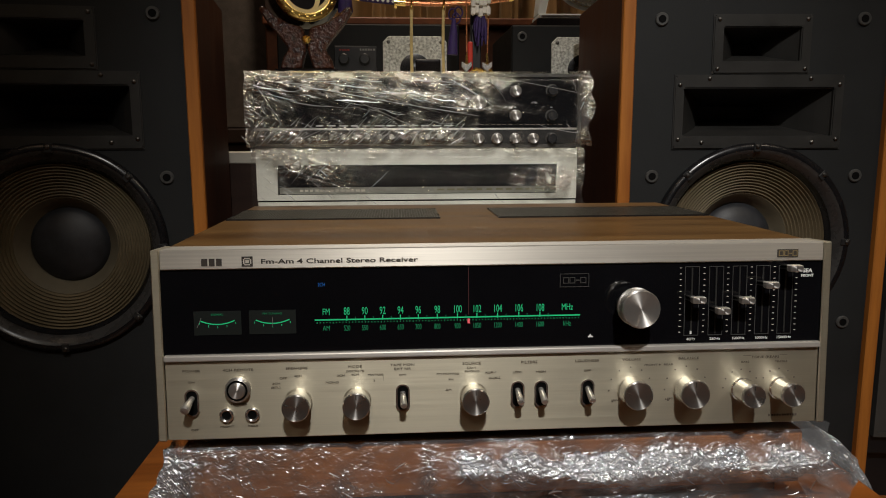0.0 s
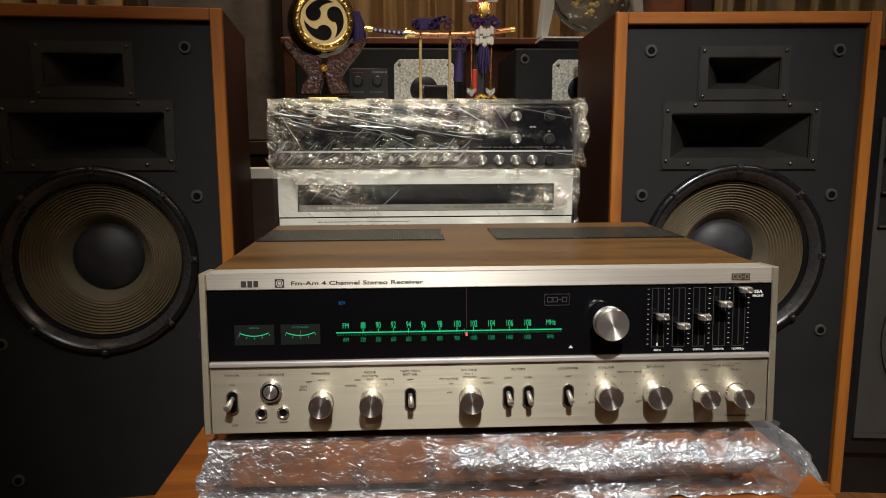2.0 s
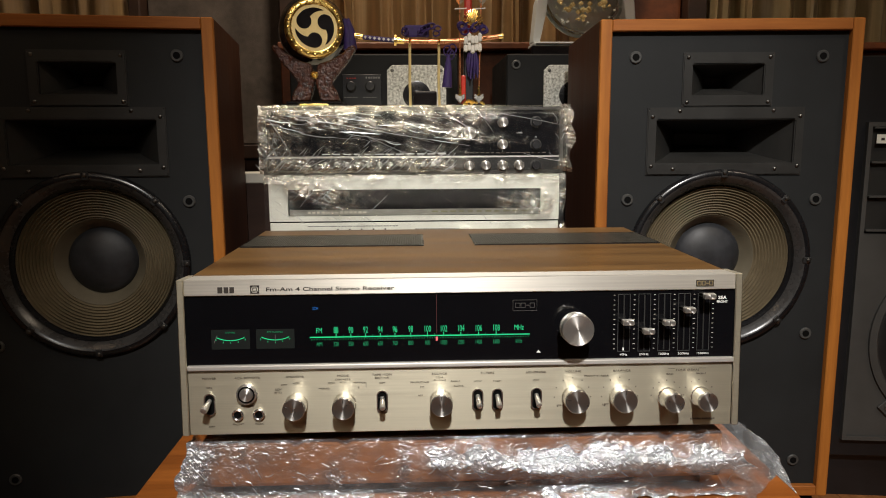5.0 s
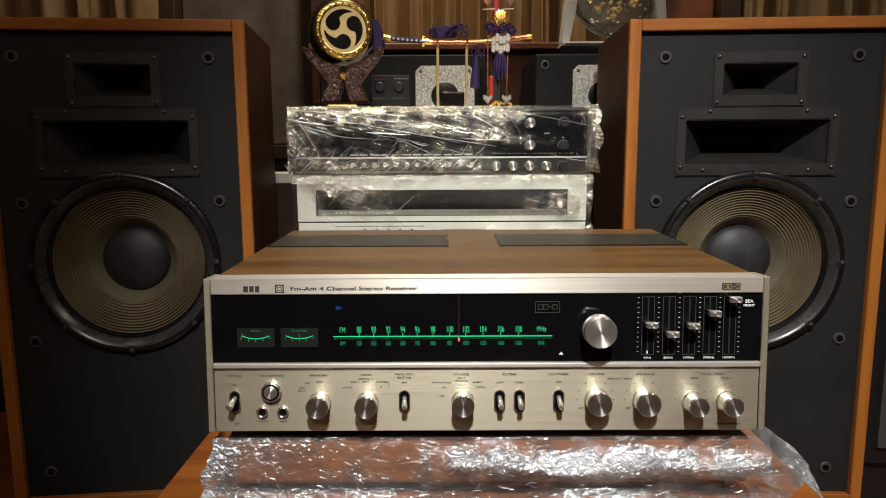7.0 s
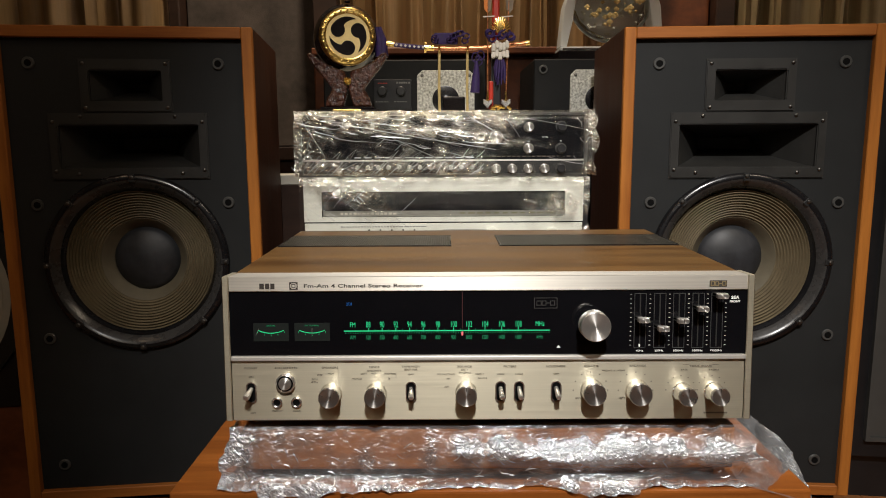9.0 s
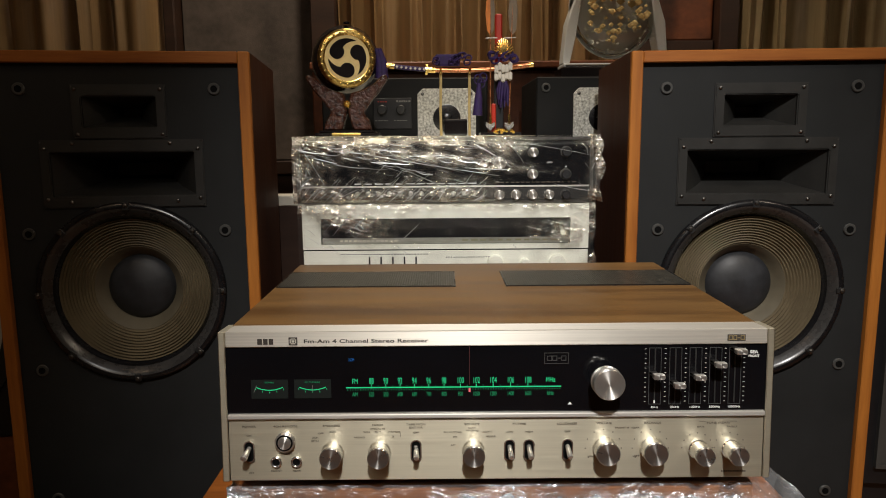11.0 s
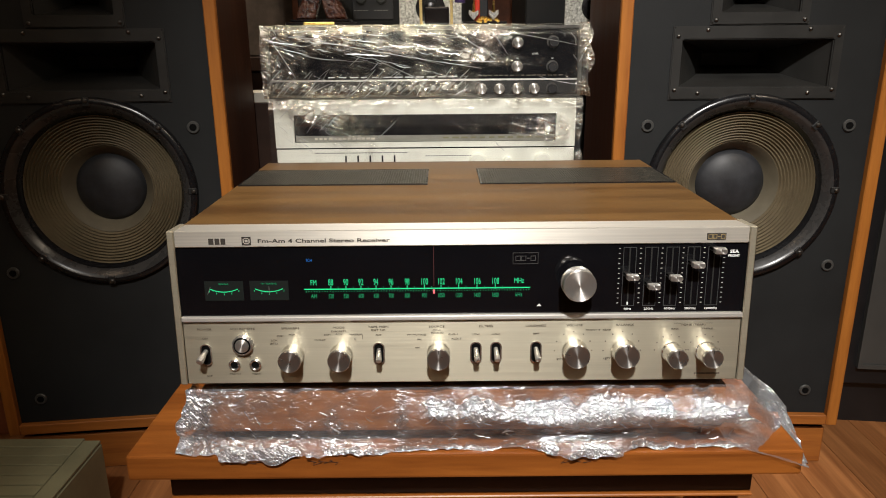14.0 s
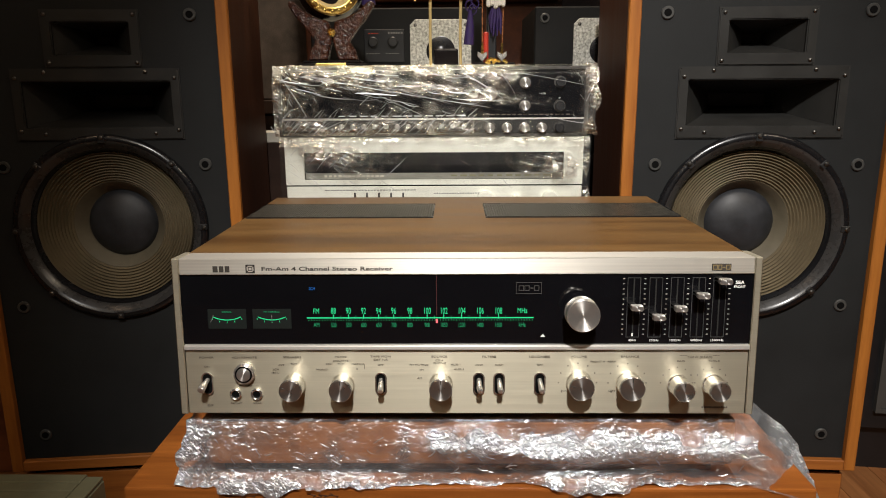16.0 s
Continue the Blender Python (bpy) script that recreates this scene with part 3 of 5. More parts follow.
def horn_speaker(m, label):
    s, h, t, d = thing("floor_speaker", m, label, "speaker", "pair of horn speakers"), SP["half"], SP["t"], SP["depth"]
    z0, z1 = SP["z0"], SP["z1"]
    for x in (-h, h - t):
        e = part("side_panel", box(x, x + t, 0.0032, d, z0, z1, 0.0008), "cabinet_shaded", s, "walnut side, darkened in its colour for shade")
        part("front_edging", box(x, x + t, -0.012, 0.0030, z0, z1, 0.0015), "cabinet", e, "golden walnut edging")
    part("top_panel", box(-h + t + 0.0002, h - t - 0.0002, -0.0115, d, z1 - t, z1, 0.0015), "cabinet_h", s)
    part("bottom_panel", box(-h + t + 0.0002, h - t - 0.0002, -0.0115, d, z0, z0 + t, 0.0015), "cabinet_h", s)
    part("back_panel", box(-h + t + 0.001, h - t - 0.001, d - 0.02, d - 0.001, z0 + t + 0.001, z1 - t - 0.001), "black", s)
    part("plinth", box(-h + 0.012, h - 0.012, 0.004, d - 0.02, 0.0005, 0.0745, 0.002), "cabinet_h", s, "walnut plinth under the cabinet")
    # near-black block stands in for the shaded gap under the cabinet
    part("plinth_gap_block", box(-h + 0.03, h - 0.016, 0.008, d - 0.03, 0.0750, z0 - 0.0005), "slot", s, "black block put in for the shaded gap above the plinth")
    part("baffle", baffle_mesh(h - t - 0.0005, z0 + t, z1 - t, [(0.0605, 0.822, 0.8735), (0.1185, 0.706, 0.7800)], (0.5345, 0.1455)), "baffle", s)
    horn(s, "tweeter_horn", (-0.0772, 0.0772, 0.8025, 0.8935), (-0.0605, 0.0605, 0.822, 0.8735), (-0.016, 0.016, 0.842, 0.856), 0.07,
         [(-0.0690, 0.8855), (0.0690, 0.8855), (-0.0690, 0.8105), (0.0690, 0.8105)])
    horn(s, "midrange_horn", (-0.1345, 0.1345, 0.6850, 0.8015), (-0.1185, 0.1185, 0.706, 0.7800), (-0.05, 0.05, 0.735, 0.757), 0.12,
         [(-0.1260, 0.786), (0.1260, 0.786), (-0.1260, 0.701), (0.1260, 0.701), (-0.080, 0.7955), (0.080, 0.7955), (-0.088, 0.696), (0.088, 0.696)])
    woofer(s, 0.5345)
    for z, half in ((0.886, 0.1582), (0.642, 0.1640), (0.399, 0.1640), (0.156, 0.1585)):
        for x in (-half, half):
            socket(s, x, z)
    return s


horn_speaker(pose(0.4915, 0.560, 0, 0, 0, -3.2) @ Matrix.Diagonal((1, 1, 0.997, 1)), "walnut horn speaker with black baffle, beside a grey speaker")
horn_speaker(pose(-0.599, 0.560, 0, 0, 0, 6.5) @ Matrix.Diagonal((1, 1, 1.002, 1)), "walnut horn speaker with black baffle, standing in shade")

# ---- the bench ----
B = dict(x0=-0.333, x1=0.338, y0=-0.013, y1=0.40, z=0.391)
bench = thing("bench", pose(0, 0, 0), "low honey-brown wooden bench with a thick top and dark apron", "bench")
part("bench_top", box(B["x0"], B["x1"], B["y0"], B["y1"], B["z"] - 0.027, B["z"], 0.0025, segs=2), "bench", bench)
part("apron", box(-0.306, 0.306, 0.020, 0.036, 0.3235, B["z"] - 0.0275), "dark_wood", bench, "dark brown apron under the top")
part("apron_rail", box(-0.306, 0.306, 0.014, 0.0365, 0.3195, 0.323, 0.001), "bench", bench)
part("side_apron", box(-0.306, -0.290, 0.037, 0.37, 0.304, B["z"] - 0.0275), "dark_wood", bench)
part("side_apron", box(0.290, 0.306, 0.037, 0.37, 0.304, B["z"] - 0.0275), "dark_wood", bench)
for x in (-0.306, 0.261):
    for y in (0.006, 0.335):
        if y < 0.1:
            part("leg", box(x, x + 0.045, y + 0.036, y + 0.081, 0, 0.3035, 0.003), "bench", bench)
        else:
            part("leg", box(x, x + 0.045, y, y + 0.045, 0, 0.3035, 0.003), "bench", bench)

# ---- the wrapped wooden unit under the receiver ----
unit = thing("wooden_component", pose(0, 0, B["z"]), "brown wooden-cased component on dark feet, lying on the bench", "audio component")
part("case", box(-0.258, 0.262, 0.004, 0.36, 0.016, 0.064, 0.004, segs=2), "cabinet_h", unit)
for x in (-0.22, 0.22):
    for y in (0.05, 0.31):
        part("foot", box(x - 0.02, x + 0.02, y - 0.02, y + 0.02, 0, 0.0158), "black", unit)
part("base_board", box(-0.24, 0.244, 0.012, 0.35, 0.006, 0.0158), "black", unit)


def crumple(p, amp, scale, seed):
    """A crease-like push of a point, made of folded noise at three sizes."""
    v = Vector((0, 0, 0))
    for k, (s, a) in enumerate(((1.0, 1.0), (2.3, 0.55), (5.1, 0.30))):
        q = Vector(p) * scale * s + Vector((seed * 3.1 + k, seed, -k))
        n = noise.noise_vector(q)
        v += a * Vector((n.x, n.y, n.z)) * (1.2 - abs(noise.noise(q * 1.3)))
    return v * amp


def film_sheet(name, rows, cols, f, amp, scale, seed, mat, label, crease):
    """A thin sheet f(u, v), crumpled into facets, each quad split both ways by chance."""
    rnd = random.Random(seed)
    verts, faces, shares = [], [], []
    for i in range(rows + 1):
        for j in range(cols + 1):
            u, v = j / cols, i / rows
            if 0 < i < rows:
                v += rnd.uniform(-0.3, 0.3) / rows
            if 0 < j < cols:
                u += rnd.uniform(-0.3, 0.3) / cols
            p, out = f(u, v)
            k = crease(u, p)
            k += min(1.0, 0.35 + 1.3 * k) * (0.34 * noise.noise(Vector(p) * 31 + Vector((seed, 0, 0))) + 0.16 * noise.noise(Vector(p) * 90))
            k = max(0.0, min(1.0, k))
            shares.append(k)
            c = crumple(p, amp * (0.22 + 0.85 * k), scale, seed)
            c += out * max(0.0, -c.dot(out)) * 1.6
            verts.append(Vector(p) + c)
    for i in range(rows):
        for j in range(cols):
            a, b, c, d = i * (cols + 1) + j, i * (cols + 1) + j + 1, (i + 1) * (cols + 1) + j + 1, (i + 1) * (cols + 1) + j
            faces += [(a, b, c), (a, c, d)] if rnd.random() < 0.5 else [(a, b, d), (b, c, d)]
    mesh = bpy.data.meshes.new(name)
    mesh.from_pydata([tuple(v) for v in verts], [], faces)
    mesh.materials.append(M[mat])
    layer = mesh.attributes.new("crease", "FLOAT", "POINT")
    layer.data.foreach_set("value", shares)
    ob = new(name, mesh)
    return tagged(ob, label, "plastic film")


def pleats(parent, strokes, seed, width):
    """Thin straight folds standing up on a film: strokes are (start, end, sag) in x, y, z."""
    rnd = random.Random(seed)
    verts, faces = [], []
    for a, b, sag in strokes:
        a, b = Vector(a), Vector(b)
        along_it = (b - a).normalized()
        side = along_it.cross(Vector((0, -1, 0.15))).normalized()
        out = side.cross(along_it)
        if out.y > 0:
            out = -out
        w, steep, n, first = width * rnd.uniform(0.45, 1.5), rnd.uniform(0.15, 0.8), 7, len(verts)
        for k in range(n + 1):
            t = k / n
            p = a.lerp(b, t) + side * (sag * 4 * t * (1 - t) + width * 0.4 * rnd.uniform(-1, 1))
            ww = w * (math.sin(math.pi * min(1.0, max(0.0, 0.06 + 0.88 * t))) ** 0.6)
            verts += [tuple(p - side * ww), tuple(p + out * ww * steep), tuple(p + side * ww)]
            if k:
                i = first + 3 * k
                faces += [(i - 3, i - 2, i + 1, i), (i - 2, i - 1, i + 2, i + 1)]
    mesh = bpy.data.meshes.new("pleats")
    mesh.from_pydata(verts, [], faces)
    mesh.materials.append(M["pleat_film"])
    ob = new("pleats", mesh)
    ob.parent = parent
    return tagged(ob, "thin straight folds in the film", kind="stuff")


def bump01(x, centre, width):
    """A soft hump of height 1."""
    return math.exp(-((x - centre) / width) ** 2)


def along(path, v):
    """The point at the share v of a polyline's length, and the way out of it (to its left, in y and z)."""
    seg = [(Vector(b) - Vector(a)).length for a, b in zip(path, path[1:])]
    want = max(0.0, min(1.0, v)) * sum(seg)
    for (a, b), s in zip(zip(path, path[1:]), seg):
        if want <= s or s == seg[-1] and b == path[-1]:
            d = (Vector(b) - Vector(a)) / s
            return Vector(a) + d * min(want, s), Vector((-d[1], d[0]))
        want -= s


# how far the film's lower edge comes forward over the bench, and how far it hangs past its edge
EDGE = [(0.0, -0.0125, 0.0), (0.06, -0.0130, 0.0), (0.085, -0.0155, 0.0075), (0.19, -0.0155, 0.0070), (0.22, -0.0155, 0.0020), (0.32, -0.0150, 0.0015), (0.40, -0.0085, 0.0),
        (0.50, -0.0050, 0.0), (0.60, -0.0080, 0.0), (0.635, -0.0155, 0.0030), (0.77, -0.0155, 0.0060), (0.80, -0.0080, 0.0), (0.86, -0.0055, 0.0), (1.0, -0.0050, 0.0)]


def front_film(u, v):
    x = -0.270 + 0.552 * u + 0.022 * noise.noise((v * 7, 9.1, 0.4)) * max(0.0, (u - 0.88) / 0.12)
    ragged = noise.noise((u * 9, 1.7, 0)) + 0.7 * noise.noise((u * 34, 4.2, 0))
    z = B["z"]
    uu = max(0.0, min(1.0, u))
    for (a, ya, ha), (b, yb, hb) in zip(EDGE, EDGE[1:]):
        if a <= uu <= b:
            k = (uu - a) / (b - a)
            reach, hang = ya + (yb - ya) * k, ha + (hb - ha) * k
    over = reach < B["y0"] - 0.002
    hang = max(0.0005, hang + 0.0035 * ragged) if over else 0.0
    reach = min(reach, B["y0"] - 0.0025) if over else min(-0.0045, reach - 0.0022 * ragged)
    # a slack fold slopes out along the upper face, most of all towards one end
    b = (0.22 + 0.78 * min(1.0, max(0.0, (uu - 0.36) * 7))) * (0.85 + 0.35 * noise.noise((u * 11, 3.3, 0)))
    top = 0.058 + 0.004 * noise.noise((u * 8, 7.7, 0)) - 0.008 * bump01(uu, 0.62, 0.06)
    path = [(0.055, z + 0.0668), (-0.001, z + 0.0665), (-0.0035, z + top), (-0.0045 - 0.012 * b, z + top - 0.017), (-0.0060 - 0.007 * b, z + 0.026), (-0.0062, z + 0.016),
            (0.5 * (reach - 0.0062), z + 0.0085), (reach, z + 0.0022), (reach - 0.0010, z + 0.0015 - hang)]
    p, out = along(path, v)
    spread = 1 + (0.09 if x < 0 else 0.03) * max(0.0, v - 0.4)
    return Vector((x * spread, p[0], p[1])), Vector((0, -abs(out[0]) - 0.3, abs(out[1]))).normalized()


def front_crease(u, p):
    """Bunched at the ends, along the foot and on one band across the face; clear and tight between."""
    h = p[2] - B["z"]
    k = 0.10 + 0.55 * bump01(u, 0.0, 0.085) + 0.55 * bump01(h, 0.0, 0.0085)
    k += 0.85 * bump01(h, 0.046 - 0.012 * (u - 0.5), 0.0105) * min(1.0, max(0.0, (u - 0.34) * 6)) - 0.35 * bump01(u, 1.0, 0.03)
    return k + 0.22 * bump01(h, 0.030 + 0.05 * (0.3 - u), 0.012) * bump01(u, 0.3, 0.2)


front_sheet = film_sheet("plastic_film", 46, 230, front_film, 0.0052, 42, 4, "film", "crumpled clear plastic film draped over the wooden component", front_crease)
rnd = random.Random(77)
strokes = []
for k in range(150):
    x, h = rnd.uniform(-0.262, 0.262), rnd.uniform(0.004, 0.060)
    if x < -0.2:
        a = radians(rnd.gauss(-52, 14))
    else:
        a = radians(rnd.choice((-38, -10, 4, 18, 42)) + rnd.gauss(0, 9))
    ln = rnd.uniform(0.003, 0.012)
    dz = max(0.003 - h, min(0.064 - h, ln * math.sin(a)))
    strokes.append(((x, -0.0115, B["z"] + h), (x + ln * math.cos(a), -0.0115, B["z"] + h + dz), rnd.uniform(-0.0015, 0.0015)))
pleats(front_sheet, strokes, 5, 0.00046)


def wing_film(u, v):
    a, b = Vector((0.225, -0.004, 0.452)), Vector((0.268, 0.20, 0.464))
    c, d = Vector((0.262, -0.0125, 0.3950)), Vector((0.352, 0.07, 0.398))
    top = a.lerp(b, u)
    mid = c.lerp(d, u) + Vector((0, 0, 0.004 + 0.012 * u * (1 - u)))
    tip = Vector((0.340, -0.020, 0.376)).lerp(Vector((0.366, 0.03, 0.352)), u)
    p = top.lerp(mid, v / 0.72) if v < 0.72 else mid.lerp(tip, (v - 0.72) / 0.28)
    return p, Vector((0.7, -0.3, 0.6)).normalized()


film_sheet("plastic_film", 44, 44, wing_film, 0.0045, 38, 9, "film", "loose end of clear plastic film hanging past the bench corner", lambda u, p: 0.17 + 0.65 * max(0.0, min(1.0, (p[0] - 0.318) / 0.03)))

# ---- the receiver ----
rec = thing("receiver", pose(0, -0.0084, 0.468), "walnut-topped stereo receiver with silver front and lit green dial", "receiver")
T = pose(0, 0, 0, -3.2, 0, 0)          # the front leans back a little
W2 = 0.27
part("top_cover", box(-0.2655, 0.2655, 0.035, 0.385, 0.1360, 0.1480, 0.0015), "walnut", rec, "walnut veneer top board")
part("side_board", box(-0.2655, -0.2535, 0.035, 0.385, 0.004, 0.1358, 0.0015), "walnut", rec)
part("side_board", box(0.2535, 0.2655, 0.035, 0.385, 0.004, 0.1358, 0.0015), "walnut", rec)
part("chassis", box(-0.2530, 0.2530, 0.020, 0.375, 0.002, 0.1355), "black", rec)
for x in (-0.2, 0.2):
    for y in (0.06, 0.33):
        part("foot", lathe([(0.018, -0.0115), (0.018, 0.0018)], 20, at=(x, y, 0), axis="z"), "rubber", rec)
# front frame
part("cheek", prism([(-W2, -0.0005), (-0.2632, -0.0005), (-0.2632, 0.1500), (-W2, 0.1500)], -0.0015, 0.034, bevel=0.0009), "panel", rec, m=T)
part("cheek", prism([(0.2632, -0.0005), (W2, -0.0005), (W2, 0.1500), (0.2632, 0.1500)], -0.0015, 0.034, bevel=0.0009), "panel", rec, m=T)
part("top_bar", box(-0.2630, 0.2630, -0.0012, 0.030, 0.1345, 0.1500, 0.0008), "silver", rec, m=T)
part("window_pane", box(-0.2630, 0.2630, 0.0008, 0.012, 0.0682, 0.1343), "window", rec, "black glass dial window", m=T)
part("trim_strip", box(-0.2630, 0.2630, -0.0032, 0.012, 0.0632, 0.0680, 0.0012, segs=2), "trim", rec, m=T)
part("control_panel", box(-0.2630, 0.2630, 0.0, 0.012, 0.0, 0.0630, 0.0005), "panel", rec, "brushed silver control panel", m=T)
# vents in the top, fine slots over black mesh
for x0, x1 in ((-0.262, -0.035), (0.028, 0.262)):
    v = part("vent", frame_plate((x0, x1, 0.218, 0.316), (x0 + 0.0015, x1 - 0.0015, 0.2195, 0.3145), -0.1496, -0.148), "frame_black", rec, "dark perforated vent in the top", m=pose(0, 0, 0, -90, 0, 0) @ Matrix.Diagonal((1, 1, 1, 1)))
    v.matrix_basis = Matrix(((1, 0, 0, 0), (0, 0, 1, 0), (0, -1, 0, 0), (0, 0, 0, 1)))
    bed = part("mesh_bed", box(x0 + 0.001, x1 - 0.001, 0.219, 0.315, 0.1482, 0.1486), "slot", rec)
    bm = bmesh.new()
    n = 62
    for i in range(n):
        y = 0.2195 + 0.095 * (i + 0.5) / n
        box(x0 + 0.0012, x1 - 0.0012, y - 0.00038, y + 0.00038, 0.1486, 0.1494, bm=bm)
    tagged(part("wire", bm, "mesh", rec), kind="stuff")
    bm = bmesh.new()
    for i in range(int((x1 - x0) / 0.0030)):
        x = x0 + 0.002 + i * 0.0030
        box(x, x + 0.0007, 0.2195, 0.3145, 0.14862, 0.1496, bm=bm)
    tagged(part("wire", bm, "mesh", rec), kind="stuff")

# print on the top bar; the maker's mark is three plain blocks
bm = prism([(-0.2316, 0.1374), (-0.2270, 0.1374), (-0.2270, 0.1430), (-0.2316, 0.1430)], -0.0016, -0.0011)
prism([(-0.2258, 0.1374), (-0.2216, 0.1374), (-0.2216, 0.1430), (-0.2258, 0.1430)], -0.0016, -0.0011, bm)
prism([(-0.2204, 0.1374), (-0.2162, 0.1374), (-0.2162, 0.1430), (-0.2204, 0.1430)], -0.0016, -0.0011, bm)
part("maker_mark", bm, "ink", rec, m=T)
bm = frame_plate((-0.2012, -0.1928, 0.1366, 0.1444), (-0.2002, -0.1938, 0.1376, 0.1434), -0.0016, -0.0011)
frame_plate((-0.1990, -0.1950, 0.1387, 0.1423), (-0.1984, -0.1956, 0.1393, 0.1417), -0.0016, -0.0011, bm)
for dx in (-0.0034, 0.0022):
    for dz in (-0.0030, 0.0020):
        box(-0.197 + dx, -0.197 + dx + 0.0012, -0.0016, -0.0011, 0.1405 + dz, 0.1405 + dz + 0.0012, bm=bm)
part("ornament", bm, "ink", rec, m=T)
writing("title", "Fm-Am 4 Channel Stereo Receiver", -0.1265, 0.1402, 0.0036, "ink", rec, T, y=-0.0014, stretch=1.66, weight=0.00009)
part("format_badge", box(0.2240, 0.2415, -0.0018, -0.0011, 0.1378, 0.1442, 0.0002), "ink", rec, "small black badge with gold outlines", m=T)
bm = None
for x0, x1 in ((0.2250, 0.2290), (0.2295, 0.2330), (0.2365, 0.2405)):
    bm = frame_plate((x0, x1, 0.1388, 0.1432), (x0 + 0.0006, x1 - 0.0006, 0.1394, 0.1426), -0.0021, -0.0017, bm)
box(0.2334, 0.2360, -0.0021, -0.0017, 0.1405, 0.1412, bm=bm)
part("badge_outline", bm, "dim_gold", rec, m=T)

# the dial
DY = 0.0003
part("dial_line", box(-0.147, 0.0635, DY, 0.0007, 0.0929, 0.0939), "green", rec, m=T)
bm = bmesh.new()
for i in range(84):
    x = -0.1455 + 0.2075 * i / 83
    box(x, x + 0.0007, DY, 0.0007, 0.0908 - 0.0003 * (i % 5 == 0), 0.0917, bm=bm)
part("dial_ticks", bm, "green_dim", rec, m=T)
XS = [-0.122, -0.108, -0.094, -0.080, -0.066, -0.051, -0.035, -0.0195, -0.003, 0.014, 0.031]
for x, fm, am in zip(XS, "88 90 92 94 96 98 100 102 104 106 108".split(), "520 550 600 650 700 800 900 1050 1200 1400 1600".split()):
    writing("fm_number", fm, x, 0.0998, 0.0060, "green", rec, T, y=DY, stretch=0.56)
    writing("am_number", am, x, 0.0864, 0.0042, "green_dim", rec, T, y=DY, stretch=0.56)
    part("dial_mark", box(x - 0.0004, x + 0.0004, DY, 0.0007, 0.0925, 0.0965), "green", rec, m=T)
    part("dial_mark", box(x + 0.0065, x + 0.0070, DY, 0.0007, 0.0925, 0.0955), "green_dim", rec, m=T)
for text, x, z in (("FM", -0.138, 0.0996), ("MHz", 0.053, 0.1000)):
    writing("band_name", text, x, z, 0.0050, "green", rec, T, y=DY, stretch=0.68)
for text, x, z in (("AM", -0.138, 0.0866), ("kHz", 0.053, 0.0866)):
    writing("band_name", text, x, z, 0.0040, "green_dim", rec, T, y=DY, stretch=0.70)
writing("indicator", "2CH", -0.1412, 0.1212, 0.0028, "blue", rec, T, y=DY, stretch=0.75)
part("pointer", box(-0.0264, -0.0258, DY, 0.0007, 0.0955, 0.1335), "pointer", rec, m=T)
part("pointer_tip", box(-0.0270, -0.0252, DY - 0.0004, 0.0007, 0.0885, 0.0922), "pink", rec, m=T)
part("format_mark", frame_plate((0.0470, 0.0705, 0.1160, 0.1268), (0.0474, 0.0701, 0.1164, 0.1264), DY, 0.0007), "mesh_print", rec, m=T)
bm = None
for x0, x1 in ((0.0495, 0.0543), (0.0548, 0.0593), (0.0635, 0.0682)):
    bm = frame_plate((x0, x1, 0.1190, 0.1238), (x0 + 0.0005, x1 - 0.0005, 0.1195, 0.1233), DY, 0.0007, bm)
box(0.0598, 0.0630, DY, 0.0007, 0.1211, 0.1218, bm=bm)
part("format_outline", bm, "mesh_print", rec, m=T)
part("mark_triangle", prism([(0.0700, 0.0750), (0.0745, 0.0750), (0.0722, 0.0778)], DY, 0.0007), "white_ink", rec, m=T)
for x, name in ((-0.2215, "SIGNAL"), (-0.1795, "FM TUNING")):
    w = part("meter", box(x - 0.0180, x + 0.0180, 0.0004, 0.0007, 0.0832, 0.1020), "meter", rec, "small dark meter with green arc scale", m=T)
    bm = bmesh.new()
    for k in range(24):
        a0, a1 = [math.pi * (1.36 + 0.28 * (k + q) / 24) for q in (0, 1)]
        pts = [(x + r * math.cos(a), 0.1220 + r * math.sin(a)) for a, r in ((a0, 0.0300), (a1, 0.0300), (a1, 0.0308), (a0, 0.0308))]
        prism(pts, DY - 0.0003, 0.0003, bm)
    for k in range(5):
        a = math.pi * (1.36 + 0.28 * k / 4)
        cx, cz = x + 0.0322 * math.cos(a), 0.1220 + 0.0326 * math.sin(a)
        box(cx - 0.0002, cx + 0.0002, DY - 0.0003, 0.0003, cz - 0.0008, cz + 0.0008, bm=bm)
    part("arc_scale", bm, "green", w)
    writing("meter_name", name, x, 0.0993, 0.0015, "green_dim", w, y=DY - 0.0003, stretch=1.3)
    nx = x - 0.0125 if name == "SIGNAL" else x
    lean = 0.003 if name == "SIGNAL" else 0.0
    part("needle", prism([(nx - 0.0002 - lean, 0.0895), (nx + 0.0002 - lean, 0.0895), (nx + 0.0002, 0.0965), (nx - 0.0002, 0.0965)], DY - 0.0005, 0.0002), "grey", w)

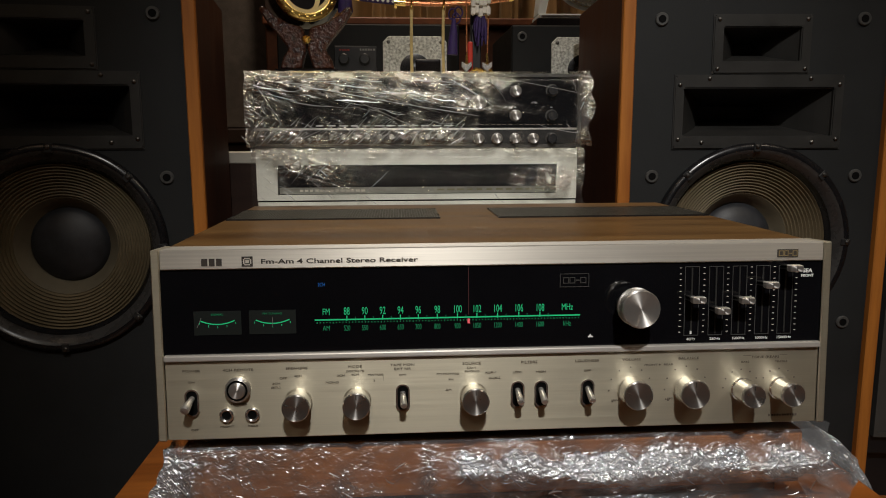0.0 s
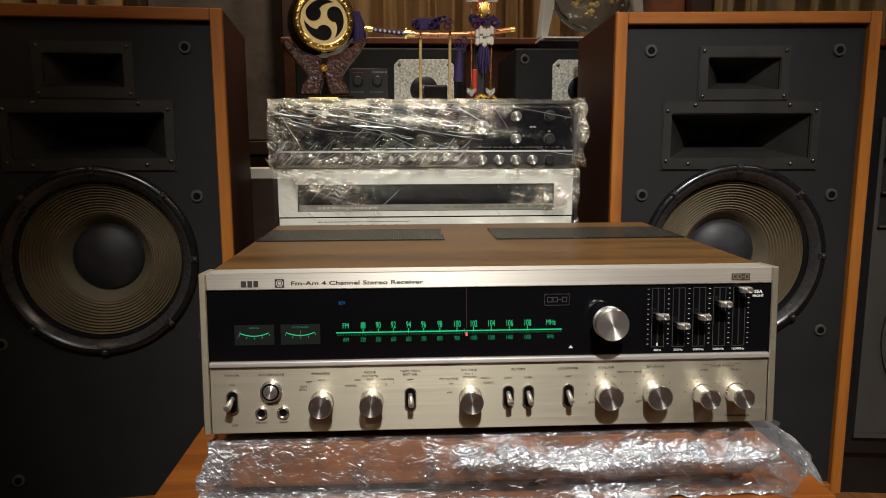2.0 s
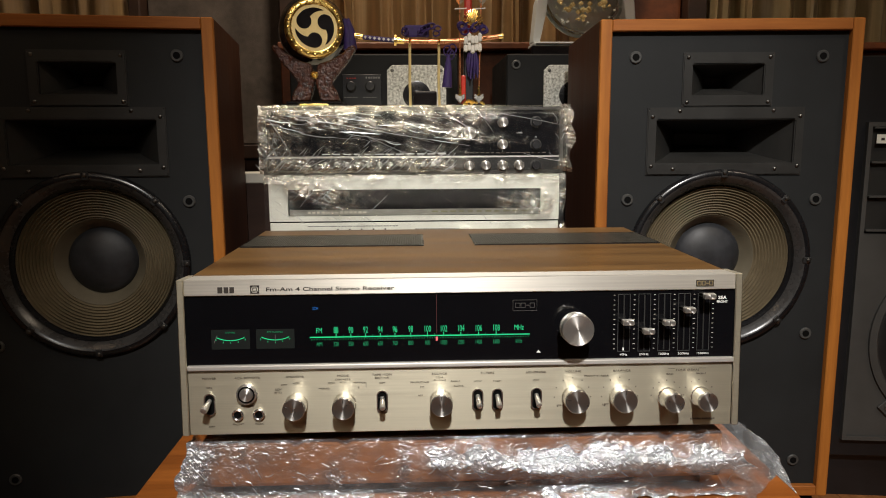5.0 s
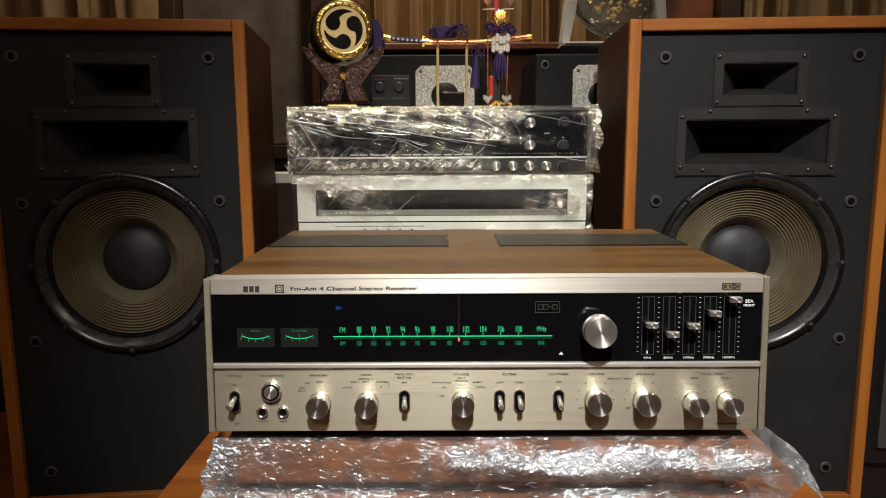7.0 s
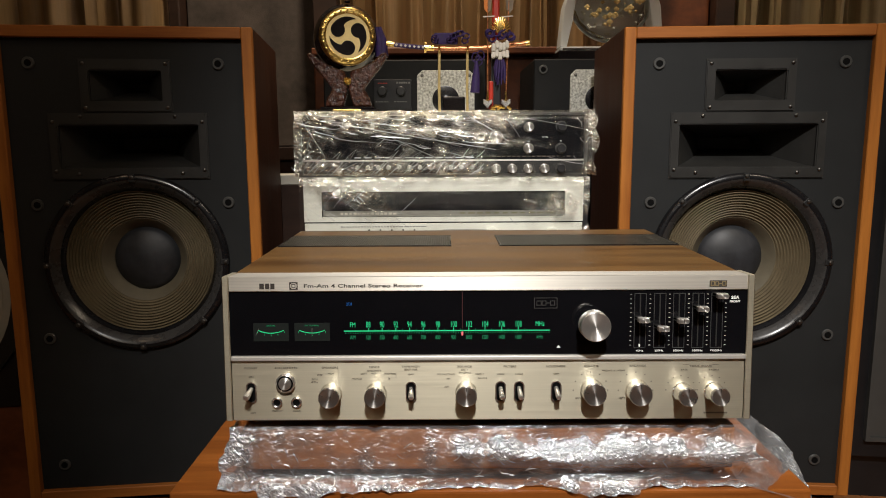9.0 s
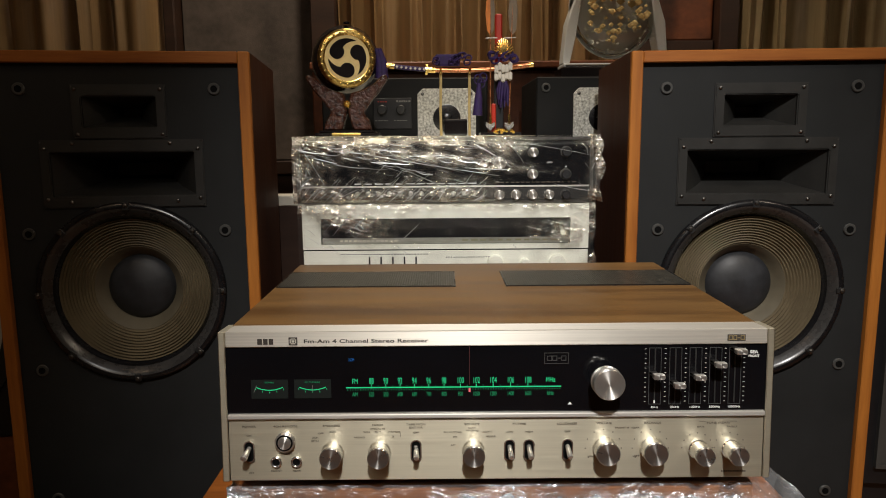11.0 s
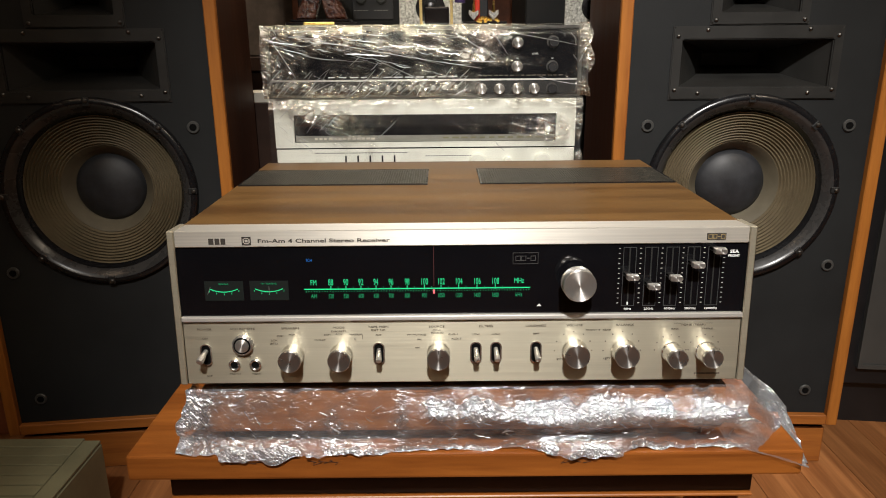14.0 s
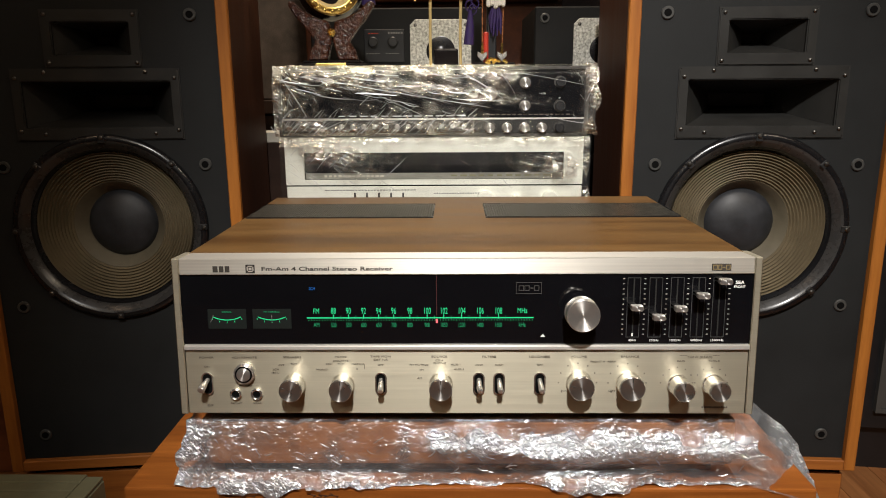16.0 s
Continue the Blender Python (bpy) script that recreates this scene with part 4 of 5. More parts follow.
# tone sliders
SX = [0.1550, 0.1750, 0.1945, 0.2140, 0.2330]
CAPS = [0.1062, 0.0972, 0.1052, 0.1172, 0.1302]
for x, z, hz in zip(SX, CAPS, "40Hz 250Hz 1000Hz 5000Hz 15000Hz".split()):
    part("slider_slot", frame_plate((x - 0.0060, x + 0.0060, 0.0745, 0.1310), (x - 0.0056, x + 0.0056, 0.0749, 0.1306), 0.0002, 0.0007), "socket", rec, m=T)
    part("slider_track", box(x - 0.0006, x + 0.0006, 0.0003, 0.0007, 0.0760, 0.1300), "flange", rec, m=T)
    c = part("slider_cap", prism([(x - 0.0056, z - 0.0026), (x + 0.0046, z - 0.0030), (x + 0.0058, z - 0.0004), (x + 0.0048, z + 0.0026), (x - 0.0056, z + 0.0026)], -0.0160, -0.0095, bevel=0.0007), "knob", rec, "ridged chrome slider cap", m=T)
    for dz in (-0.0018, 0.0010):
        part("slider_stem", box(x - 0.0050, x + 0.0010, -0.0094, 0.0006, z + dz, z + dz + 0.0006), "screw", c)
    part("cap_line", box(x - 0.0002, x + 0.0002, -0.0163, -0.0159, z - 0.0020, z + 0.0020), "ink", c)
    writing("band_label", hz, x, 0.0716, 0.0021, "white_ink", rec, T, y=DY, stretch=1.15)
bm = bmesh.new()
for x in [0.1455] + [0.5 * (a + b) for a, b in zip(SX, SX[1:])] + [0.2420]:
    for k in range(12):
        z = 0.0775 + 0.0525 * k / 11
        box(x - 0.0008, x + 0.0008, DY, 0.0007, z - 0.00022, z + 0.00022, bm=bm)
part("slider_ticks", bm, "ivory", rec, m=T)
# lit spot at the slot's foot, put in as a white chip
part("slot_lit_spot", box(0.1540, 0.1555, 0.0001, 0.0006, 0.0758, 0.0785), "white_ink", rec, m=T)
writing("band_title", "SEA", 0.2510, 0.1262, 0.0030, "white_ink", rec, T, y=DY, stretch=1.15, weight=0.00012)
writing("band_title", "FRONT", 0.2510, 0.1222, 0.0022, "white_ink", rec, T, y=DY, stretch=1.05, weight=0.00008)


def knob(x, z, r, length, name="knob", line=None, skirt=1.0):
    """A turned, fluted knob with a spun face."""
    if name == "tuning_knob":
        k = part(name, lathe([(r * 0.90, length * 0.42), (r * 1.02, length * 0.44), (r * 1.02, length * 0.52), (r * 0.97, length * 0.55), (r * 0.97, length * 0.80)], 116, at=(x, 0, z), flute=0.02), "knob", rec, "large aluminium tuning knob", m=T)
        part("knob_collar", lathe([(r * 0.86, 0.0), (r * 0.86, length * 0.42), (0, length * 0.42)], 48, at=(x, 0, z)), "frame_black", k, "black collar", smooth=True)
    else:
        k = part(name, lathe([(r * 1.03 * skirt, 0.0), (r * 1.03 * skirt, 0.0022), (r * 0.98, 0.0035), (r * 0.98, length * 0.80)], 26 if skirt > 1 else 96, at=(x, 0, z), flute=0.0 if skirt > 1 else 0.007), "knob_side", rec, "fluted aluminium knob", m=T)
    part("knob_face", lathe([(r * 0.985, length * 0.80), (r * 1.0, length * 0.82), (r * 1.0, length * 0.96), (r * 0.94, length), (r * 0.90, length * 0.992), (0.0, length * 0.992)], 48, at=(x, 0, z)), "knob" if name == "tuning_knob" else "knob_face", k, smooth=True)
    if line is not None:
        a = radians(line)
        m = Matrix.Translation((x, 0, z)) @ Matrix.Rotation(a, 4, "Y")
        part("knob_mark", box(-0.0004, 0.0004, -length - 0.0002, -length * 0.985, r * 0.55, r * 0.90), "ink", k, m=m)
    return k


for x, line in ((-0.1610, -70), (-0.1150, 0)):
    knob(x, 0.0288, 0.0106, 0.019, line=line)
knob(-0.0225, 0.0298, 0.0106, 0.019, line=0)
knob(0.1068, 0.0308, 0.0116, 0.018, line=-75)
knob(0.1530, 0.0305, 0.0116, 0.018, line=0)
knob(0.1992, 0.0290, 0.0094, 0.022, line=0, skirt=1.05)
knob(0.2315, 0.0292, 0.0094, 0.022, line=0, skirt=1.05)
tk = knob(0.1050, 0.1015, 0.0150, 0.025, name="tuning_knob")

for x, up in ((-0.243, -1), (-0.079, 1), (0.013, 1), (0.032, 1), (0.070, 1)):
    z = 0.030
    pts = [(x + 0.0043 * math.cos(a), z + (0.0056 if math.sin(a) > 0 else -0.0056) + 0.0043 * math.sin(a)) for a in [2 * math.pi * (k + 0.5) / 20 for k in range(20)]]
    s = part("lever_switch", prism(pts, -0.0008, -0.0001), "slot", rec, "black oblong switch plate with chrome lever", m=T)
    tip = (x - 0.0024, -0.0150, z - 0.0022) if up < 0 else (x + 0.0007, -0.0150, z - 0.0030)
    a, b = Vector((x, -0.0005, z + 0.0036)), Vector(tip)
    wide = 1.25 if up < 0 else 1.0
    part("lever", tube([a, a.lerp(b, 0.3), a.lerp(b, 0.6), a.lerp(b, 0.90), a.lerp(b, 0.97), b], [0.0021, 0.0024, 0.0026 * wide, 0.0028 * wide, 0.0025 * wide, 0.0015], 16), "lever", s, smooth=True)
    bm = None
    outer = [(x + 0.0055 * math.cos(a), z + (0.0056 if math.sin(a) > 0 else -0.0056) + 0.0055 * math.sin(a)) for a in [2 * math.pi * (k + 0.5) / 20 for k in range(20)]]
    bm = bmesh.new()
    for k in range(20):
        j = (k + 1) % 20
        bm.faces.new([bm.verts.new(p) for p in ((outer[k][0], -0.0011, outer[k][1]), (outer[j][0], -0.0011, outer[j][1]), (pts[j][0], -0.0011, pts[j][1]), (pts[k][0], -0.0011, pts[k][1]))])
    bmesh.ops.remove_doubles(bm, verts=bm.verts, dist=1e-6)
    bmesh.ops.solidify(bm, geom=bm.faces[:], thickness=-0.0010)
    part("switch_rim", bm, "chrome", s)

j = part("remote_socket", lathe([(0.0098, 0), (0.0098, 0.004), (0.0082, 0.0052), (0.0080, 0.0030), (0.0066, 0.0028), (0.0064, 0.0060), (0.0052, 0.0068), (0.0, 0.0066)], 40, at=(-0.2075, 0, 0.0400)), "knob", rec, "round chrome remote socket", m=T, smooth=True)
part("socket_ring", lathe([(0.0081, 0.0046), (0.0079, 0.0056), (0.0068, 0.0056), (0.0066, 0.0046)], 40, at=(-0.2075, 0, 0.0400), ends=False), "slot", j)
for x in (-0.217, -0.197):
    j = part("headphone_jack", lathe([(0.0056, 0), (0.0056, 0.0022), (0.0046, 0.0030), (0.0036, 0.0024), (0.0034, 0.0012)], 28, at=(x, 0, 0.0195), ends=False), "chrome", rec, m=T, smooth=True)
    part("jack_hole", lathe([(0.0036, 0.0), (0.0036, 0.0013), (0.0, 0.0013)], 20, at=(x, 0, 0.0195)), "slot", j)

SMALL = 0.0016
for text, x, z, s in (("POWER", -0.243, 0.0552, 0.0019), ("ON", -0.2432, 0.0462, SMALL), ("OFF", -0.242, 0.0080, SMALL), ("4CH REMOTE", -0.2072, 0.0553, 0.0019),
                      ("PHONES", -0.2075, 0.0278, SMALL), ("FRONT", -0.217, 0.0100, SMALL), ("REAR", -0.197, 0.0100, SMALL), ("SPEAKERS", -0.162, 0.0555, 0.0019),
                      ("OFF", -0.1725, 0.0478, SMALL), ("4CH", -0.1610, 0.0492, SMALL), ("2CH", -0.1780, 0.0435, SMALL), ("(BTL)", -0.1785, 0.0404, SMALL),
                      ("MODE", -0.1165, 0.0558, 0.0019), ("DISCRETE", -0.1165, 0.0521, SMALL), ("4CH", -0.1165, 0.0492, SMALL), ("2CH", -0.1275, 0.0488, SMALL), ("MONO", -0.1345, 0.0435, SMALL), ("MATRIX", -0.1005, 0.0488, SMALL), ("2", -0.1015, 0.0440, SMALL),
                      ("TAPE MON", -0.079, 0.0562, 0.0019), ("EXT NR", -0.079, 0.0530, 0.0019), ("OFF", -0.079, 0.0480, SMALL), ("SOURCE", -0.024, 0.0560, 0.0019),
                      ("CD-4", -0.024, 0.0524, SMALL), ("PHONO", -0.0235, 0.0496, SMALL), ("FM MUTING", -0.0430, 0.0480, SMALL), ("AUX-1", -0.0085, 0.0484, SMALL), ("FM", -0.0405, 0.0432, SMALL), ("AM", -0.0425, 0.0350, SMALL), ("AUX-2", -0.0055, 0.0438, SMALL),
                      ("FILTERS", 0.0225, 0.0560, 0.0019), ("LOW", 0.013, 0.0480, SMALL), ("HIGH", 0.032, 0.0480, SMALL), ("LOUDNESS", 0.0695, 0.0560, 0.0019), ("OFF", 0.070, 0.0480, SMALL),
                      ("VOLUME", 0.1060, 0.0560, 0.0019), ("FRONT", 0.1222, 0.0512, SMALL), ("REAR", 0.1368, 0.0512, SMALL), ("BALANCE", 0.1535, 0.0560, 0.0019), ("MIN", 0.0930, 0.0225, SMALL), ("LEFT", 0.1380, 0.0225, SMALL),
                      ("TONE (REAR)", 0.2180, 0.0556, 0.0019), ("BASS", 0.2010, 0.0517, SMALL), ("TREBLE", 0.2315, 0.0517, SMALL)):
    writing("panel_print", text, x, z, s, "ink_soft", rec, T, stretch=1.45)
bm = bmesh.new()
for cx, cz, r, n, a0, a1 in ((0.1055, 0.0318, 0.0178, 9, -35, 215), (0.1518, 0.0315, 0.0178, 9, -35, 215), (0.1980, 0.0305, 0.0150, 7, 0, 180), (0.2300, 0.0305, 0.0150, 7, 0, 180)):
    for k in range(n):
        a = radians(a0 + (a1 - a0) * k / (n - 1))
        x, z = cx + r * math.cos(a), cz + r * math.sin(a)
        box(x - 0.0005, x + 0.0005, -0.0004, 0.0002, z - 0.0005, z + 0.0005, bm=bm)
box(0.1995, 0.2060, -0.0004, 0.0002, 0.0570, 0.0572, bm=bm)
box(0.2300, 0.2365, -0.0004, 0.0002, 0.0570, 0.0572, bm=bm)
box(-0.0945, -0.0942, -0.0004, 0.0002, 0.0440, 0.0488, bm=bm)
box(0.1290, 0.1302, -0.0004, 0.0002, 0.0506, 0.0518, bm=bm)
tagged(part("panel_marks", bm, "ink_soft", rec, m=T), kind="stuff")
bars("model_print", 0.2225, 0.2475, 0.0065, 0.0018, 11, "ink_soft", rec, T)

# ---- wrapped amplifiers behind ----
stand = thing("equipment_stand", pose(-0.046, 0.60, 0), "dark wooden equipment stand under the stacked amplifiers", "stand")
part("stand_top", box(-0.27, 0.27, 0.0, 0.36, 0.525, 0.545, 0.002), "dark_wood", stand)
for x in (-0.26, 0.22):
    for y in (0.01, 0.31):
        part("leg", box(x, x + 0.04, y, y + 0.04, 0, 0.5248, 0.002), "dark_wood", stand)

tuner = thing("stereo_receiver", pose(-0.0455, 0.595, 0.5452), "pale silver stereo receiver wrapped in clear film, with a dark dial", "receiver")
H = 0.140
part("body", box(-0.2565, 0.2565, 0.008, 0.34, 0.006, H, 0.002), "white_silver", tuner)
part("front_frame", frame_plate((-0.2565, 0.2565, 0.0592, H), (-0.2240, 0.2240, 0.0680, 0.1150), -0.004, 0.008), "white_silver", tuner)
part("dial_window", box(-0.2235, 0.2235, 0.0, 0.0075, 0.0683, 0.1147), "window", tuner, "dark glass dial window")
part("dial_scale", box(-0.222, 0.222, -0.0006, -0.0001, 0.0690, 0.0795), "dial_silver", tuner)
bars("maker_print", -0.190, -0.085, 0.0745, 0.004, 13, "ivory", tuner, y=-0.0008, seed=4)
bars("dial_print", 0.03, 0.205, 0.0750, 0.003, 11, "olive", tuner, y=-0.0008, seed=7)
part("control_strip", box(-0.2565, 0.2565, -0.002, 0.0075, 0.008, 0.0565, 0.001), "white_silver", tuner)
part("groove", box(-0.2550, 0.2550, -0.0015, 0.0075, 0.0567, 0.0590), "slot", tuner)
bars("control_print", -0.19, -0.03, 0.0500, 0.0016, 30, "grey", tuner, y=-0.0024, seed=2)
bars("control_print", 0.0, 0.09, 0.0440, 0.0016, 20, "grey", tuner, y=-0.0024, seed=9)
for k in range(5):
    x = -0.1375 + 0.0210 * k
    part("push_button", box(x - 0.0014, x + 0.0014, -0.0055, -0.0021, 0.028, 0.0455, 0.0005), "black", tuner)
for x, r in ((0.0895, 0.015), (0.1425, 0.008), (0.2015, 0.015)):
    part("knob", lathe([(r, 0.002), (r, 0.016), (r * 0.9, 0.018), (0, 0.018)], 32, at=(x, 0, 0.0335)), "white_silver", tuner, smooth=True)
for x in (-0.2, 0.2):
    part("foot", box(x - 0.02, x + 0.02, 0.02, 0.06, 0, 0.0058), "rubber", tuner)
    part("foot", box(x - 0.02, x + 0.02, 0.28, 0.32, 0, 0.0058), "rubber", tuner)

amp = thing("amplifier", pose(-0.046, 0.595, 0.6862), "black-fronted amplifier with small silver knobs, wrapped in clear film", "amplifier")
A = 0.1155
part("body", box(-0.262, 0.262, 0.006, 0.34, 0.001, A, 0.002), "white_silver", amp)
part("front_frame", frame_plate((-0.263, 0.263, 0.001, A + 0.001), (-0.257, 0.257, 0.006, A - 0.004), -0.003, 0.006), "screw", amp)
part("black_panel", box(-0.2565, 0.2565, 0.0, 0.0058, 0.0320, A - 0.0045), "window", amp, "glossy black front panel")
part("dividing_strip", box(-0.2565, 0.2565, -0.0015, 0.0058, 0.0290, 0.0315), "trim", amp)
part("lower_panel", box(-0.2565, 0.2565, 0.0, 0.0058, 0.0065, 0.0285), "flange", amp)
for x, z, r in ((0.0970, 0.0715, 0.0108), (0.1560, 0.0895, 0.0080), (0.1560, 0.0515, 0.0080), (0.2145, 0.0510, 0.0080), (0.2145, 0.0905, 0.0080)) + tuple((0.0970 + 0.0295 * k, 0.0150, 0.0078) for k in range(5)):
    kn = part("knob", lathe([(r, 0), (r, 0.010), (r * 0.92, 0.0115), (r * 0.8, 0.0115), (r * 0.75, 0.0108), (0, 0.0108)], 32, at=(x, -0.0002, z)), "knob" if x < 0.2 else "black", amp, smooth=True)
    part("knob_ring", lathe([(r * 1.25, 0), (r * 1.25, 0.0012), (r * 1.02, 0.0012)], 32, at=(x, -0.0002, z)), "chrome" if x < 0.2 else "screw", kn)
for k in range(12):
    part("push_button", lathe([(0.0042, 0), (0.0042, 0.006), (0.003, 0.008), (0, 0.008)], 16, at=(-0.156 + 0.0190 * k, -0.0002, 0.0180)), "knob", amp, smooth=True)
bars("button_print", -0.161, 0.060, 0.0355, 0.0018, 12, "white_ink", amp, seed=3)
writing("panel_print", "LEVEL", 0.186, 0.0715, 0.0024, "white_ink", amp, stretch=1.2)
writing("panel_print", "LR", 0.156, 0.0640, 0.0022, "white_ink", amp)
writing("panel_print", "RR", 0.2145, 0.0640, 0.0022, "white_ink", amp)
bars("knob_print", 0.09, 0.235, 0.0370, 0.0016, 16, "ink_soft", amp, seed=6)


def wrap_film(x0, x1, z0, z1, y, depth, bulge):
    """Stretched film round a front: over the top, down the face, and round both ends."""
    def f(u, v):
        x = x0 - 0.004 + (x1 - x0 + 0.008) * u
        path = [(y + depth, z1 + 0.0025), (y - 0.004, z1 + 0.003), (y - 0.0165, z1 - 0.012), (y - 0.0165, z0 + 0.010), (y - 0.008, z0 + 0.0015)]
        p, out = along(path, v)
        # the free edge bags out at one end
        bag = bulge * max(0.0, (u - 0.965) / 0.035)
        return Vector((x + bag * (0.6 + noise.noise((p[1] * 30, 2, 1))), p[0] + 0.006 * max(0, 4 * abs(u - 0.5) - 1.8), p[1])), Vector((0, -1, 0.2)).normalized()
    return f


def amp_crease(u, p):
    """Pulled tight to the right; streaks fan from the upper left and rise from the lower edge."""
    h = (p[2] - 0.688) / 0.1146
    fan = 0.80 * bump01(h, 0.90 - 0.48 * u, 0.085) * bump01(u, 0.36, 0.33) + 0.7 * bump01(h, 0.97, 0.10) * bump01(u, 0.35, 0.40)
    foot = 0.55 * bump01(h, 0.10, 0.16) * (1.0 if u < 0.63 else 0.12)
    ends = 0.50 * bump01(u, 0.0, 0.07) + 0.75 * bump01(u, 1.0, 0.03)
    return (0.08 if u < 0.68 else -0.05) + fan + foot + ends + 0.55 * bump01(u, 0.70, 0.05) * bump01(h, 0.9, 0.25)


def tuner_crease(u, p):
    h = (p[2] - 0.560) / 0.1245
    return 0.03 + 0.65 * bump01(h, 0.95 - 0.9 * u, 0.16) * bump01(u, 0.15, 0.16) + 0.7 * bump01(h, 0.62, 0.16) * bump01(u, 0.9, 0.09) + 0.4 * bump01(h, 1.0, 0.05) + 0.4 * bump01(u, 1.0, 0.03)


amp_sheet = film_sheet("stretch_film", 60, 230, wrap_film(-0.309, 0.217, 0.688, 0.8026, 0.590, 0.06, 0.014), 0.0022, 34, 2, "stretch", "tight wrinkled clear film round the black amplifier", amp_crease)
tuner_sheet = film_sheet("stretch_film", 50, 150, wrap_film(-0.3025, 0.2115, 0.560, 0.6845, 0.589, 0.004, 0.006), 0.0014, 24, 6, "stretch", "tight clear film round the silver receiver", tuner_crease)
rnd = random.Random(31)


def on_face(u, h, z0, dz):
    return (-0.309 + 0.526 * u, 0.5705, z0 + dz * h)


strokes = []
for k in range(70):                      # a fan of long folds from the upper corner
    u, t = rnd.uniform(0.0, 0.62), rnd.uniform(0.0, 1.0)
    u1 = min(0.72, u + rnd.uniform(0.03, 0.17) * (0.6 + u))
    slope = 0.12 + 0.75 * t
    h = min(0.97, 0.98 - 0.26 * t - slope * u * 0.6 + rnd.uniform(-0.09, 0.09))
    slope += rnd.gauss(0, 0.28)
    strokes.append((on_face(u, h, 0.688, 0.114), on_face(u1, h - slope * (u1 - u), 0.688, 0.114), rnd.uniform(-0.002, 0.004)))
for k in range(150):                    # slanting folds rising from the lower edge
    u = rnd.uniform(0.01, 0.62)
    h, ln, a = abs(rnd.gauss(0.04, 0.13)), rnd.uniform(0.010, 0.034), radians(rnd.gauss(42, 7))
    strokes.append((on_face(u, h, 0.690, 0.112), on_face(u + ln * math.cos(a) / 0.526, min(0.97, h + ln * math.sin(a) / 0.112), 0.690, 0.112), rnd.uniform(-0.001, 0.001)))
for u, h, u1, h1 in ((0.33, 0.60, 0.50, 0.24), (0.12, 0.86, 0.68, 0.42), (0.30, 0.70, 0.70, 0.60), (0.70, 0.98, 0.76, 0.62), (0.78, 0.9, 0.99, 0.72), (0.60, 0.9, 0.72, 0.55), (0.86, 0.30, 0.99, 0.18), (0.02, 0.90, 0.10, 0.30)):
    strokes.append((on_face(u, h, 0.688, 0.114), on_face(u1, h1, 0.688, 0.114), rnd.uniform(-0.002, 0.002)))
for k in range(40):                     # the bunched ends
    u, h = rnd.choice((rnd.uniform(-0.005, 0.06), rnd.uniform(0.95, 0.995))), rnd.uniform(0.05, 0.9)
    strokes.append((on_face(u, h, 0.688, 0.114), on_face(u + rnd.uniform(-0.02, 0.02), h + rnd.uniform(0.05, 0.12), 0.688, 0.114), 0.0))
pleats(amp_sheet, strokes, 6, 0.00048)
strokes = []
for k in range(33):
    u = abs(rnd.gauss(0.0, 0.16)) + 0.02 if k < 30 else rnd.uniform(0.05, 0.95)
    h, ln, a = rnd.uniform(0.45, 0.85), rnd.uniform(0.012, 0.045), radians(rnd.choice((-42, -36, 46)) + rnd.gauss(0, 6))
    strokes.append((on_face(u, h, 0.560, 0.124), on_face(u + ln * math.cos(a) / 0.526, min(0.97, h + ln * math.sin(a) / 0.124), 0.560, 0.124), rnd.uniform(-0.001, 0.001)))
pleats(tuner_sheet, strokes, 8, 0.00036)

# ---- ornaments on the amplifier ----
ZT = 0.8056
drum = thing("toy_drum", pose(-0.2285, 0.70, ZT), "miniature gold-faced drum with black swirls on a carved wooden stand", "ornament")
part("base", box(-0.060, 0.060, -0.030, 0.035, 0.0, 0.007, 0.0015), "lacquer", drum)
part("base_tread", box(-0.052, 0.052, -0.026, 0.030, 0.0072, 0.0115, 0.001), "lacquer", drum)
bm = bmesh.new()
for k in range(15):
    lathe([(0.0, 0.0), (0.0024, 0.001), (0.0024, 0.003), (0.0, 0.004)], 8, bm, at=(-0.0245 + 0.0035 * k, -0.033, 0.0045))
part("gold_beads", bm, "gold", drum, "row of small gold beads", smooth=True)
for s in (-1, 1):
    pts = [(-0.010, 0.012), (-0.045, 0.012), (-0.040, 0.030), (-0.030, 0.045), (-0.042, 0.062), (-0.062, 0.085), (-0.077, 0.108), (-0.075, 0.114), (-0.066, 0.113), (-0.052, 0.099), (-0.030, 0.087), (-0.006, 0.080), (0.0, 0.050)]
    pts = [(s * -x if s > 0 else x, z) for x, z in pts]
    part("carved_bracket", prism(pts if s < 0 else pts[::-1], -0.012 + 0.001 * s, 0.012 + 0.001 * s, bevel=0.0025), "carved", drum)
part("rosette", lathe([(0.008, 0.0), (0.008, 0.002), (0.005, 0.004), (0.0035, 0.002), (0, 0.003)], 20, at=(0, -0.0135, 0.060), flute=0.25), "gold", drum)
shell = part("shell", lathe([(0.044, -0.065), (0.052, -0.06), (0.0630, -0.026), (0.0625, 0.0), (0.0535, 0.016), (0.0, 0.017)], 56, at=(0, 0.012, 0.1465)), "lacquer", drum, "dark lacquered drum shell", smooth=True)
part("drum_head", lathe([(0.0440, 0.0200), (0.0425, 0.0235), (0.0, 0.0235)], 56, at=(0, 0.012, 0.1465)), "pale_gold", drum, smooth=True)
part("gold_band", lathe([(0.0545, 0.0150), (0.0540, 0.0195), (0.0515, 0.0225), (0.0470, 0.0238), (0.0435, 0.0236), (0.0425, 0.0215)], 56, at=(0, 0.012, 0.1465), ends=False), "gold", drum, "polished gold band", smooth=True)
